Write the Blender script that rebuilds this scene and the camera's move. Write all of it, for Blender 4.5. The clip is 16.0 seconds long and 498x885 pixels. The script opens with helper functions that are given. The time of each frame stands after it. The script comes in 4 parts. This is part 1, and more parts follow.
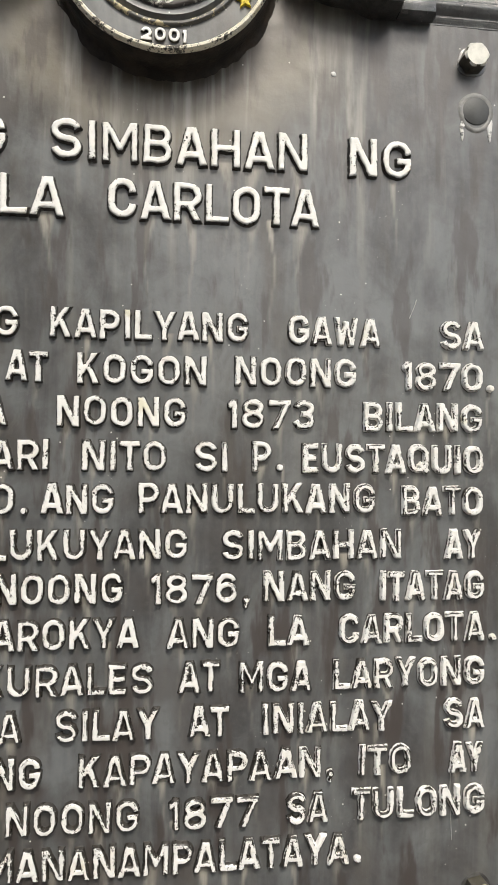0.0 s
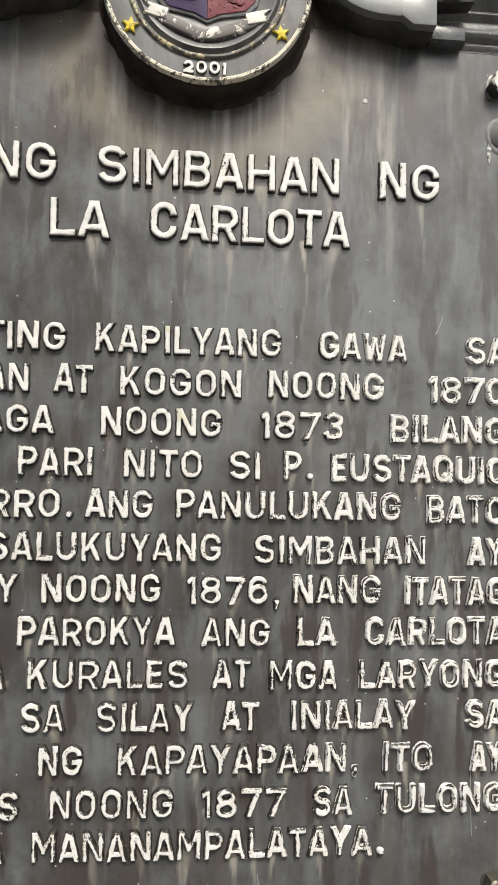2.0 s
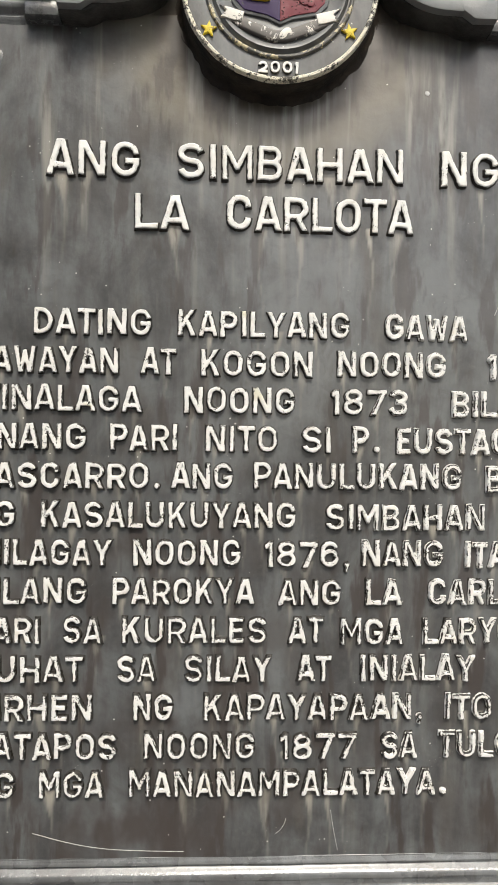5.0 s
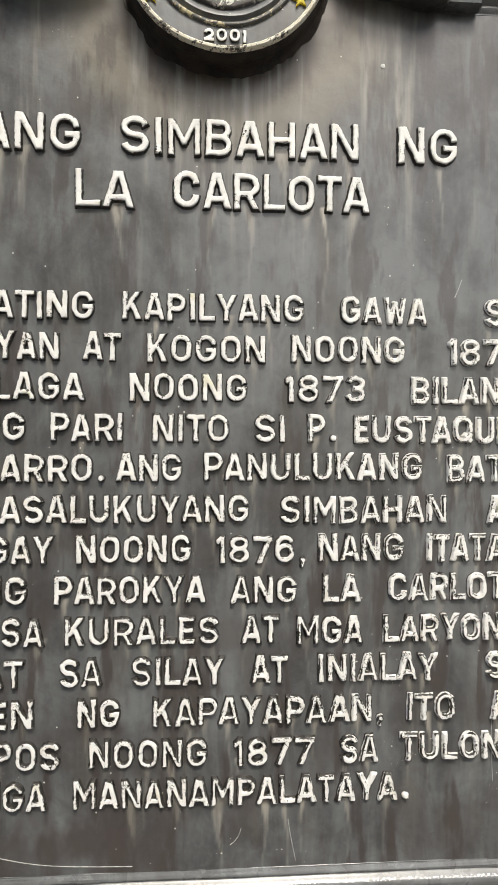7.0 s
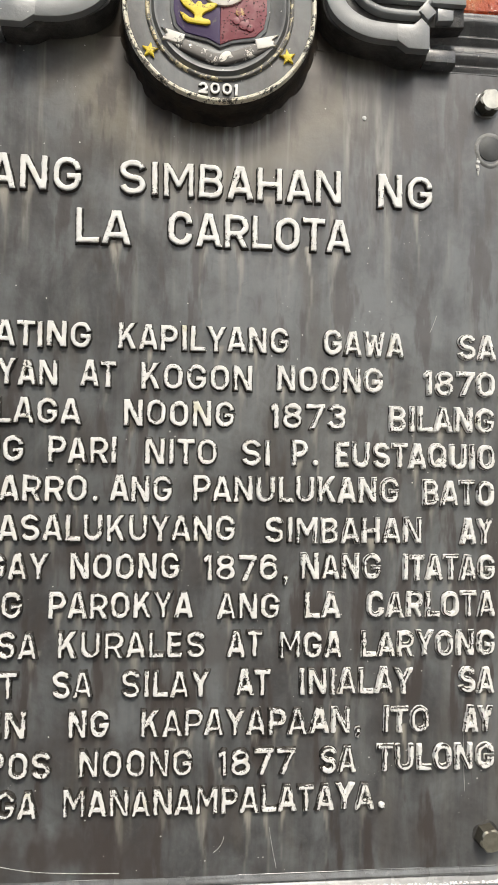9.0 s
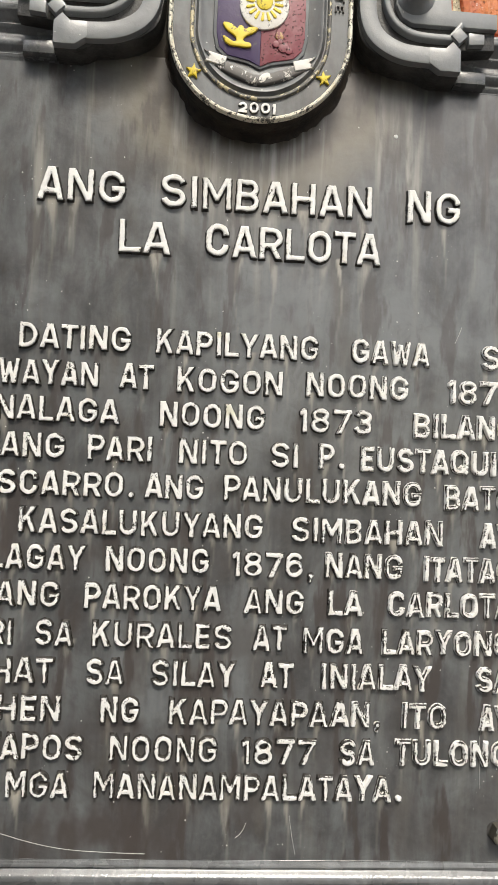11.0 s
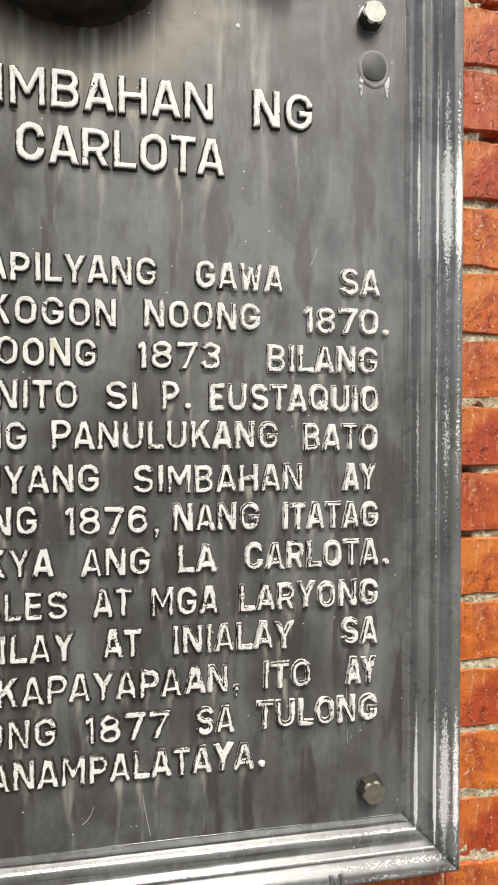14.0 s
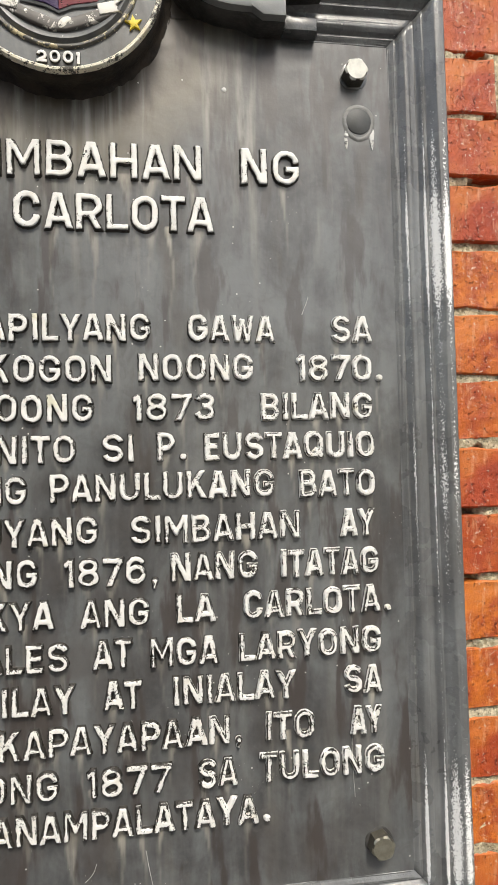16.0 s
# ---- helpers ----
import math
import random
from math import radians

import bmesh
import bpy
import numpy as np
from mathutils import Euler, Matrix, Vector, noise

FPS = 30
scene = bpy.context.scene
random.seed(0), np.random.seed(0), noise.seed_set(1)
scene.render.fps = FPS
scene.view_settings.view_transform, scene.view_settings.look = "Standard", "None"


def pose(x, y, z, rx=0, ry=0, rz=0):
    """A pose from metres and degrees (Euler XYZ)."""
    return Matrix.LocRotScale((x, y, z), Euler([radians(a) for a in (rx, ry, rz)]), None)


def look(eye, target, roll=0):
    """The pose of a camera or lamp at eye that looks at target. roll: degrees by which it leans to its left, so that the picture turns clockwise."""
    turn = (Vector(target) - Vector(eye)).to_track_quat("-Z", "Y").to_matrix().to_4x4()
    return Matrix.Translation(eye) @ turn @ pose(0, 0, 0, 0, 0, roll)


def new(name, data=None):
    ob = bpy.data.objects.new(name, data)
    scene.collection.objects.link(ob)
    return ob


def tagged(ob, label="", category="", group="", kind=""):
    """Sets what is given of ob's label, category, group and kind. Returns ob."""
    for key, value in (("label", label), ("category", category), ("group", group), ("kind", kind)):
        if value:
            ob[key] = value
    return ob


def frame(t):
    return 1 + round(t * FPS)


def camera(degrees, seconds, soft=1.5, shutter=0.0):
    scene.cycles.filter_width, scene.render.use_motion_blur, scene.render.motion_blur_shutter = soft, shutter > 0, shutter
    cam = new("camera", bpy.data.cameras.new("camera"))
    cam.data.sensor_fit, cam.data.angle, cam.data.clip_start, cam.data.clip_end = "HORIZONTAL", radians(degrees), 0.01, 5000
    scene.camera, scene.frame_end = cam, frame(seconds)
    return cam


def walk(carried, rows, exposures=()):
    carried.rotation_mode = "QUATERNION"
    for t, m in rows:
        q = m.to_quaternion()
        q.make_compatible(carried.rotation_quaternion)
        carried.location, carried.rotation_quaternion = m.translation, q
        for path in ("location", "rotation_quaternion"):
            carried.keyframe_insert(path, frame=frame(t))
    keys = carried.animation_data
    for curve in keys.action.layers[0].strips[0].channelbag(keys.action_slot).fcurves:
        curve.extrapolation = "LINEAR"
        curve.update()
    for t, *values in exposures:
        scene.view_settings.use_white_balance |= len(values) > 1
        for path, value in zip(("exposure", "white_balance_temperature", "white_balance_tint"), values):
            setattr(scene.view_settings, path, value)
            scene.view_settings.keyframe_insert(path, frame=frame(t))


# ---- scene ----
cam = camera(40.0, 16.0, soft=0.5)
PATH = [
    (0, (0.0081, -0.6027, 1.6000), (0.1233, 0.3901, 1.6325), 0.46),
    (0.5, (0.0190, -0.5888, 1.5983), (0.1478, 0.4024, 1.6282), 0.46),
    (1, (0.0201, -0.5921, 1.6009), (0.1578, 0.3978, 1.6343), 0.47),
    (1.5, (0.0170, -0.6098, 1.6046), (0.1493, 0.3807, 1.6404), 0.36),
    (2, (-0.0022, -0.6354, 1.6072), (0.0765, 0.3610, 1.6401), 1.14),
    (2.5, (-0.0254, -0.6559, 1.6039), (0.0063, 0.3434, 1.6240), 2.28),
    (3, (-0.0446, -0.6799, 1.6029), (-0.0480, 0.3199, 1.6251), 1.86),
    (3.2, (-0.0503, -0.6804, 1.6042), (-0.0538, 0.3194, 1.6223), 1.84),
    (5.3, (-0.0547, -0.6888, 1.6063), (-0.0090, 0.3102, 1.6022), 0.59),
    (5.5, (-0.0651, -0.6962, 1.6079), (-0.0553, 0.3038, 1.6027), 1.02),
    (6, (-0.0660, -0.6866, 1.5944), (-0.0770, 0.3133, 1.5832), 0.48),
    (6.5, (-0.0462, -0.6744, 1.5937), (-0.0237, 0.3253, 1.5833), 0.44),
    (7, (-0.0223, -0.6517, 1.5925), (0.0491, 0.3458, 1.5937), 0.22),
    (7.5, (-0.0247, -0.6384, 1.5933), (0.0696, 0.3571, 1.6046), 0.37),
    (8, (-0.0181, -0.6345, 1.5895), (0.0796, 0.3607, 1.5959), 0.03),
    (8.5, (-0.0124, -0.6544, 1.5913), (0.0682, 0.3422, 1.6050), 0.35),
    (8.7, (-0.0215, -0.6725, 1.5952), (0.0646, 0.3234, 1.6218), 0.71),
    (10.8, (-0.0280, -0.7233, 1.5883), (0.0389, 0.2735, 1.6309), 2.40),
    (11, (-0.0355, -0.7219, 1.5894), (0.0219, 0.2756, 1.6300), 2.25),
    (11.5, (-0.0407, -0.7236, 1.5899), (0.0428, 0.2719, 1.6351), 2.64),
    (12, (-0.0419, -0.7130, 1.5824), (0.0458, 0.2829, 1.6052), 2.96),
    (12.5, (-0.0553, -0.7117, 1.5805), (0.0284, 0.2847, 1.5940), 2.73),
    (13, (-0.0503, -0.7022, 1.5802), (0.0525, 0.2922, 1.6049), 2.00),
    (13.5, (0.0029, -0.6816, 1.5852), (0.1431, 0.3083, 1.6034), 1.11),
    (13.8, (0.0258, -0.6532, 1.5718), (0.2039, 0.3308, 1.5634), 1.05),
    (14, (0.0387, -0.6445, 1.5723), (0.2309, 0.3368, 1.5581), 0.09),
    (14.5, (0.0600, -0.6501, 1.5885), (0.2558, 0.3303, 1.6117), -1.30),
    (15, (0.0554, -0.6581, 1.5898), (0.2704, 0.3181, 1.6209), -1.42),
    (15.5, (0.0628, -0.6539, 1.5842), (0.2536, 0.3273, 1.6150), -1.45),
    (16, (0.0744, -0.6567, 1.5847), (0.2186, 0.3321, 1.6224), -1.44),
]
walk(cam, [(t, look(eye, target, roll)) for t, eye, target, roll in PATH], [(0.0, 0.70, 6650, 6), (16.0, 0.70, 6650, 6)])

# ---- world, sun ----
world = bpy.data.worlds.new("sky")
scene.world = world
world.use_nodes = True
wt = world.node_tree
sky = wt.nodes.new("ShaderNodeTexSky")
sky.sky_type = "NISHITA"
sky.sun_disc = False
sky.sun_elevation = radians(51)
sky.sun_rotation = radians(173)
sky.dust_density = 4.0
wt.nodes["Background"].inputs["Strength"].default_value = 0.12
wt.links.new(sky.outputs["Color"], wt.nodes["Background"].inputs["Color"])
sun_data = bpy.data.lights.new("sun", "SUN")
sun_data.energy = 1.5
sun_data.angle = radians(13)
sun_data.color = (1.0, 0.96, 0.9)
sun = new("sun", sun_data)
sun.matrix_world = look((0.5, -3.9, 6.6), (0, 0, 1.6))


# ---- materials ----
class Nodes:
    """A small writer of node materials."""

    def __init__(self, name):
        self.mat = bpy.data.materials.new(name)
        self.mat.use_nodes = True
        self.tree = self.mat.node_tree
        self.bsdf = self.tree.nodes["Principled BSDF"]
        self.pos = self.add("ShaderNodeTexCoord").outputs["Object"]

    def add(self, kind, **values):
        node = self.tree.nodes.new(kind)
        for key, value in values.items():
            setattr(node, key, value)
        return node

    def link(self, a, b):
        if isinstance(a, bpy.types.NodeSocket):
            self.tree.links.new(a, b)
        else:
            b.default_value = a

    def math(self, op, a, b=0.0, clamp=False):
        n = self.add("ShaderNodeMath", operation=op, use_clamp=clamp)
        self.link(a, n.inputs[0])
        self.link(b, n.inputs[1])
        return n.outputs[0]

    def scaled(self, x=1.0, y=1.0, z=1.0, shift=0.0):
        n = self.add("ShaderNodeMapping")
        n.inputs["Scale"].default_value = (x, y, z)
        n.inputs["Location"].default_value = (shift, shift * 0.7, shift * 1.3)
        self.link(self.pos, n.inputs["Vector"])
        return n.outputs[0]

    def noise(self, scale, detail=4.0, rough=0.55, where=None, distort=0.0):
        n = self.add("ShaderNodeTexNoise")
        self.link(where if where is not None else self.pos, n.inputs["Vector"])
        n.inputs["Scale"].default_value = scale
        n.inputs["Detail"].default_value = detail
        n.inputs["Roughness"].default_value = rough
        n.inputs["Distortion"].default_value = distort
        return n.outputs[0]

    def cells(self, scale, where=None, feature="F1"):
        n = self.add("ShaderNodeTexVoronoi", feature=feature)
        self.link(where if where is not None else self.pos, n.inputs["Vector"])
        n.inputs["Scale"].default_value = scale
        return n

    def ramp(self, value, low, high, a=0.0, b=1.0):
        n = self.add("ShaderNodeMapRange", interpolation_type="SMOOTHSTEP")
        self.link(value, n.inputs["Value"])
        for key, v in (("From Min", low), ("From Max", high), ("To Min", a), ("To Max", b)):
            self.link(v, n.inputs[key])
        return n.outputs[0]

    def mix(self, fac, a, b, blend="MIX"):
        if not isinstance(b, tuple) and isinstance(b, float):
            b = (b, b, b)
        n = self.add("ShaderNodeMix", data_type="RGBA", blend_type=blend)
        self.link(fac, n.inputs["Factor"])
        for v, s in ((a, n.inputs[6]), (b, n.inputs[7])):
            self.link((*v, 1) if isinstance(v, tuple) else v, s)
        return n.outputs[2]

    def split(self):
        n = self.add("ShaderNodeSeparateXYZ")
        self.link(self.pos, n.inputs[0])
        return n.outputs

    def join(self, x, y, z):
        n = self.add("ShaderNodeCombineXYZ")
        for v, s in zip((x, y, z), n.inputs):
            self.link(v, s)
        return n.outputs[0]

    def bump(self, height, strength, distance):
        n = self.add("ShaderNodeBump")
        n.inputs["Strength"].default_value = strength
        n.inputs["Distance"].default_value = distance
        self.link(height, n.inputs["Height"])
        self.link(n.outputs[0], self.bsdf.inputs["Normal"])

    def coat(self, weight, rough):
        self.bsdf.inputs["Coat Weight"].default_value = weight
        self.bsdf.inputs["Coat Roughness"].default_value = rough

    def done(self, color, rough=0.5, metal=0.0):
        self.link((*color, 1) if isinstance(color, tuple) else color, self.bsdf.inputs["Base Color"])
        self.link(rough, self.bsdf.inputs["Roughness"])
        self.link(metal, self.bsdf.inputs["Metallic"])
        return self.mat


def iron_paint(name, stains=True, gloss=(0.28, 0.44), coat=0.7, peel=0.4, worn=False, lift=0.0):
    """Weathered dark grey paint on cast iron, with drips, rust wash and paint specks; worn paints highlights on crests.
    """
    n = Nodes(name)
    streak = n.noise(1.0, 5, 0.6, n.scaled(34, 34, 6), 0.6)
    broad = n.noise(13, 5, 0.62, n.scaled(1, 1, 0.7, 3.0), 0.5)
    grain = n.noise(160, 5, 0.7)
    tone = n.math("ADD", n.math("MULTIPLY", streak, 0.35), n.math("MULTIPLY", broad, 0.65))
    color = n.mix(n.ramp(tone, 0.36, 0.62), (0.052, 0.052, 0.053), (0.150, 0.158, 0.161))
    rust = n.ramp(n.noise(1.0, 5, 0.6, n.scaled(26, 26, 6, 7.0)), 0.54, 0.76, 0.0, 0.6)
    color = n.mix(rust, color, (0.085, 0.072, 0.056))
    color = n.mix(n.ramp(grain, 0.35, 0.75, 0.0, 0.18), color, (0.15, 0.148, 0.14))
    mottle = n.noise(55, 6, 0.7, None, 0.8)
    color = n.mix(n.ramp(mottle, 0.48, 0.68, 0.0, 0.26), color, (0.055, 0.052, 0.048))
    color = n.mix(n.ramp(mottle, 0.44, 0.28, 0.0, 0.22), color, (0.19, 0.19, 0.18))
    if stains:
        x, _, z = n.split()
        # pale wash that runs down from the feet of the letters
        wash = n.add("ShaderNodeAttribute", attribute_name="wash").outputs["Fac"]
        ragged = n.ramp(n.noise(1.0, 4, 0.6, n.scaled(150, 150, 18, 41.0)), 0.3, 0.6, 0.5, 1.0)
        color = n.mix(n.math("MULTIPLY", n.math("MULTIPLY", wash, ragged), 1.0), color, (0.40, 0.375, 0.32))
        # tan wash round the foot of the seal and pale runs below it
        dx = n.math("MULTIPLY", x, 0.95)
        dz = n.math("SUBTRACT", z, 2.035)
        far = n.math("SQRT", n.math("ADD", n.math("MULTIPLY", dx, dx), n.math("MULTIPLY", dz, dz)))
        wobble = n.math("ADD", far, n.math("MULTIPLY", n.math("SUBTRACT", n.noise(22, 4), 0.5), 0.07))
        color = n.mix(n.ramp(wobble, 0.115, 0.195, 0.75, 0.0), color, (0.195, 0.170, 0.122))
        # dark brown close to the seal: dirt and its shadow, both in the colour
        color = n.mix(n.ramp(wobble, 0.094, 0.134, 0.92, 0.0), color, (0.050, 0.037, 0.025))
        runs = n.ramp(n.noise(1.0, 4, 0.55, n.scaled(42, 42, 3.2, 11.0)), 0.53, 0.72)
        color = n.mix(n.math("MULTIPLY", runs, n.ramp(z, 1.70, 1.95, 0.15, 0.9)), color, (0.32, 0.31, 0.275))
        dark = n.ramp(n.noise(1.0, 4, 0.55, n.scaled(52, 52, 11, 23.0)), 0.53, 0.64)
        color = n.mix(n.math("MULTIPLY", dark, n.ramp(z, 1.3, 1.95, 0.85, 0.6)), color, (0.052, 0.042, 0.038))
        # brown blotches, heavier low; their leftward weighting partly paints the uneven light
        brown_blots = n.ramp(n.noise(1.0, 3, 0.5, n.scaled(24, 24, 15, 31.0)), 0.45, 0.66)
        color = n.mix(n.math("MULTIPLY", n.math("MULTIPLY", brown_blots, n.ramp(x, -0.2, 0.22, 1.1, 0.4)), n.ramp(z, 1.25, 1.75, 0.88, 0.2)), color, (0.060, 0.051, 0.047))
    speck = n.math("MULTIPLY", n.math("LESS_THAN", n.cells(75).outputs["Distance"], 0.055), n.math("GREATER_THAN", n.noise(9, 2), 0.53))
    color = n.mix(n.math("MULTIPLY", speck, 0.85), color, (0.7, 0.69, 0.64))
    dots = n.math("MULTIPLY", n.math("LESS_THAN", n.cells(240).outputs["Distance"], 0.075), n.math("GREATER_THAN", n.noise(16, 2, 0.5, n.scaled(1, 1, 1, 8.0)), 0.655))
    color = n.mix(n.math("MULTIPLY", dots, 0.8), color, (0.66, 0.65, 0.6))
    if lift:
        color = n.mix(lift, color, (0.40, 0.41, 0.41))
    n.bump(n.math("ADD", n.math("MULTIPLY", grain, peel), n.noise(38, 4, 0.6)), 0.35, 0.0012)
    n.coat(coat, 0.22)
    rough = n.ramp(n.noise(30, 4), 0.3, 0.7, *gloss)
    if not worn:
        return n.done(color, rough)
    # whitish highlights painted along the moulding's crests in long flecked patches
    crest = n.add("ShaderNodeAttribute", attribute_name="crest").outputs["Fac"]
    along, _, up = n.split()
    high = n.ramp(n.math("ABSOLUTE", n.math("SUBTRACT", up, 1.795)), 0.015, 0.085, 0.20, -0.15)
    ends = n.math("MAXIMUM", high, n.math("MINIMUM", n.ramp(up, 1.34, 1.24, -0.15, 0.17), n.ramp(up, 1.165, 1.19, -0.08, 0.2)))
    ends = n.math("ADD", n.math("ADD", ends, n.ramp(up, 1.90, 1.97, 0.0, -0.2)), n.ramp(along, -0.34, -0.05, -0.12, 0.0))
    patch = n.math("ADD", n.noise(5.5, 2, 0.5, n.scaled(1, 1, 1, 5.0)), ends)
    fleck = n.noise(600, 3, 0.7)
    glint = n.math("ADD", n.math("MULTIPLY", patch, 1.5), n.math("MULTIPLY", n.math("SUBTRACT", fleck, 0.25), 2.2))
    glint = n.ramp(n.math("ADD", glint, n.math("MULTIPLY", crest, 0.9)), 1.95, 2.12)
    glint = n.math("MULTIPLY", glint, n.math("GREATER_THAN", crest, 0.12))
    return n.done(n.mix(glint, color, (0.86, 0.86, 0.85)), n.mix(glint, rough, 0.36))


def chipped_paint(name, paint, under, low, high, scale=260.0, tint=(0.5, 0.44, 0.3), rough=0.5):
    """Old paint that has flaked: low and high set how much of the ground shows."""
    n = Nodes(name)
    chips = n.noise(scale, 6, 0.72, None, 0.4)
    patches = n.noise(60, 3, 0.5)
    value = n.math("ADD", n.math("MULTIPLY", chips, 0.62), n.math("MULTIPLY", patches, 0.38))
    color = n.mix(n.ramp(n.noise(48, 4, 0.6), 0.5, 0.75, 0.0, 0.4), paint, tint)
    color = n.mix(n.ramp(value, low, high), under, color)
    n.bump(value, 0.6, 0.0010)
    return n.done(color, rough)


def letter_paint(name="white_letter_paint"):
    """White enamel on raised letters, rubbed through along the arrises, more so low and far along the lines."""
    n = Nodes(name)
    x, _, z = n.split()
    rim = n.add("ShaderNodeAttribute", attribute_name="rim").outputs["Fac"]
    chips = n.noise(520, 4, 0.72, None, 0.5)
    patches = n.noise(60, 3, 0.55)
    value = n.math("ADD", n.math("MULTIPLY", chips, 0.62), n.math("MULTIPLY", patches, 0.38))
    # how worn this part of the plate is: the heading least
    worn = n.math("ADD", n.ramp(z, 1.30, 1.78, 0.06, 0.0), n.ramp(x, -0.05, 0.25, 0.0, 0.035))
    worn = n.math("MULTIPLY", worn, n.ramp(z, 1.80, 1.74, 0.12, 1.0))
    arris = n.ramp(n.math("ABSOLUTE", n.math("ADD", rim, 0.022)), 0.008, 0.034, 1.0, 0.0)
    spots = n.ramp(n.noise(75, 3, 0.6, n.scaled(1, 1, 1, 9.0)), 0.40, 0.62, 0.15, 1.7)
    arris = n.math("MULTIPLY", arris, spots)
    limit = n.math("ADD", n.math("ADD", n.ramp(z, 1.80, 1.74, 0.36, 0.388), n.math("MULTIPLY", worn, 0.35)), n.math("MULTIPLY", arris, n.math("ADD", n.ramp(z, 1.80, 1.74, 0.045, 0.062), n.math("MULTIPLY", worn, 0.85))))
    white = n.ramp(value, limit, n.math("ADD", limit, 0.02))
    # the flanks are bare iron, but keep slopped paint where the letters were repainted
    slop = n.ramp(n.math("ADD", n.math("MULTIPLY", n.ramp(x, -0.08, 0.26), n.ramp(z, 1.80, 1.74, 0.0, 0.42)), n.noise(55, 3, 0.6, n.scaled(1, 1, 1, 2.0))), 0.60, 0.95, -0.008, 0.022)
    low = n.math("ADD", rim, n.math("MULTIPLY", n.math("SUBTRACT", n.noise(190, 4, 0.65), 0.5), 0.036))
    low = n.ramp(n.math("SUBTRACT", low, slop), -0.002, 0.004, 1.0, 0.0)
    white = n.math("MULTIPLY", white, low)
    color = n.mix(n.ramp(n.noise(45, 4, 0.6), 0.50, 0.74, 0.0, 0.45), (0.79, 0.78, 0.745), (0.60, 0.55, 0.45))
    color = n.mix(n.ramp(n.noise(24, 2), 0.66, 0.74, 0.0, 0.5), color, (0.60, 0.56, 0.33))
    color = n.mix(white, n.mix(n.noise(200, 3), (0.014, 0.012, 0.010), (0.055, 0.05, 0.043)), color)
    n.bump(n.math("ADD", value, n.math("MULTIPLY", white, 0.35)), 0.6, 0.0008)
    return n.done(color, n.ramp(n.noise(120, 3), 0.3, 0.7, 0.22, 0.42))


def steel(name, color, metal, low, high):
    n = Nodes(name)
    stain = n.ramp(n.noise(70, 5, 0.65), 0.4, 0.7)
    n.bump(n.noise(240, 4), 0.25, 0.0006)
    return n.done(n.mix(stain, color, tuple(c * 0.72 for c in color)), n.ramp(stain, 0, 1, low, high), metal)


def brick_clay():
    n = Nodes("brick_clay")
    info = n.add("ShaderNodeObjectInfo").outputs["Random"]
    island = n.add("ShaderNodeNewGeometry").outputs["Random Per Island"]
    pick = n.math("FRACT", n.math("ADD", n.math("MULTIPLY", info, 3.7), n.math("MULTIPLY", island, 0.9)))
    body = n.mix(n.ramp(pick, 0.0, 1.0), (0.42, 0.058, 0.013), (0.64, 0.178, 0.020))
    body = n.mix(n.ramp(n.noise(34, 6, 0.72), 0.40, 0.62, 0.0, 0.85), body, (0.34, 0.045, 0.016))
    body = n.mix(n.ramp(n.noise(11, 3, 0.6, n.scaled(1, 1, 1, 4.0)), 0.5, 0.72, 0.0, 0.6), body, (0.74, 0.25, 0.045))
    bloom = n.ramp(n.noise(1.0, 5, 0.7, n.scaled(110, 110, 26)), 0.55, 0.66, 0.0, 0.4)
    body = n.mix(bloom, body, (0.70, 0.36, 0.20))
    flecks = n.ramp(n.noise(260, 4, 0.7, None, 0.5), 0.60, 0.64)
    body = n.mix(n.math("MULTIPLY", flecks, n.ramp(n.noise(33, 3), 0.48, 0.6)), body, (0.72, 0.62, 0.5))
    pits = n.ramp(n.noise(170, 5, 0.74), 0.33, 0.42, 1.0, 0.0)
    body = n.mix(n.math("MULTIPLY", pits, 0.75), body, (0.10, 0.022, 0.012))
    n.bump(n.math("SUBTRACT", n.math("ADD", n.noise(75, 6, 0.7), n.math("MULTIPLY", n.noise(1.0, 4, 0.6, n.scaled(160, 160, 30)), 0.6)), n.math("MULTIPLY", pits, 0.8)), 0.9, 0.0032)
    return n.done(body, n.ramp(n.noise(50, 3), 0.3, 0.7, 0.3, 0.55))


def mortar_mix():
    n = Nodes("lime_mortar")
    sand = n.noise(190, 5, 0.75)
    color = n.mix(n.ramp(sand, 0.35, 0.65), (0.32, 0.27, 0.165), (0.80, 0.72, 0.53))
    color = n.mix(n.ramp(n.noise(40, 4), 0.55, 0.7, 0.0, 0.6), color, (0.16, 0.14, 0.11))
    color = n.mix(n.math("LESS_THAN", n.cells(260).outputs["Distance"], 0.2), color, (0.08, 0.07, 0.06))
    n.bump(sand, 0.9, 0.004)
    return n.done(color, 0.9)


def plain_mix(name, a, b, scale, rough=0.85, depth=0.004):
    n = Nodes(name)
    v = n.noise(scale, 6, 0.65)
    n.bump(n.noise(scale * 6, 5), 0.6, depth)
    return n.done(n.mix(n.ramp(v, 0.35, 0.65), a, b), rough)


def pitted_paint():
    """Faded crimson with small dark pits."""
    n = Nodes("faded_crimson_paint")
    pit = n.ramp(n.cells(330).outputs["Distance"], 0.16, 0.3, 1.0, 0.0)
    color = n.mix(n.ramp(n.noise(70, 4), 0.4, 0.7), (0.21, 0.038, 0.052), (0.28, 0.10, 0.11))
    n.bump(pit, 0.8, -0.0015)
    return n.done(n.mix(pit, color, (0.05, 0.015, 0.015)), 0.45)


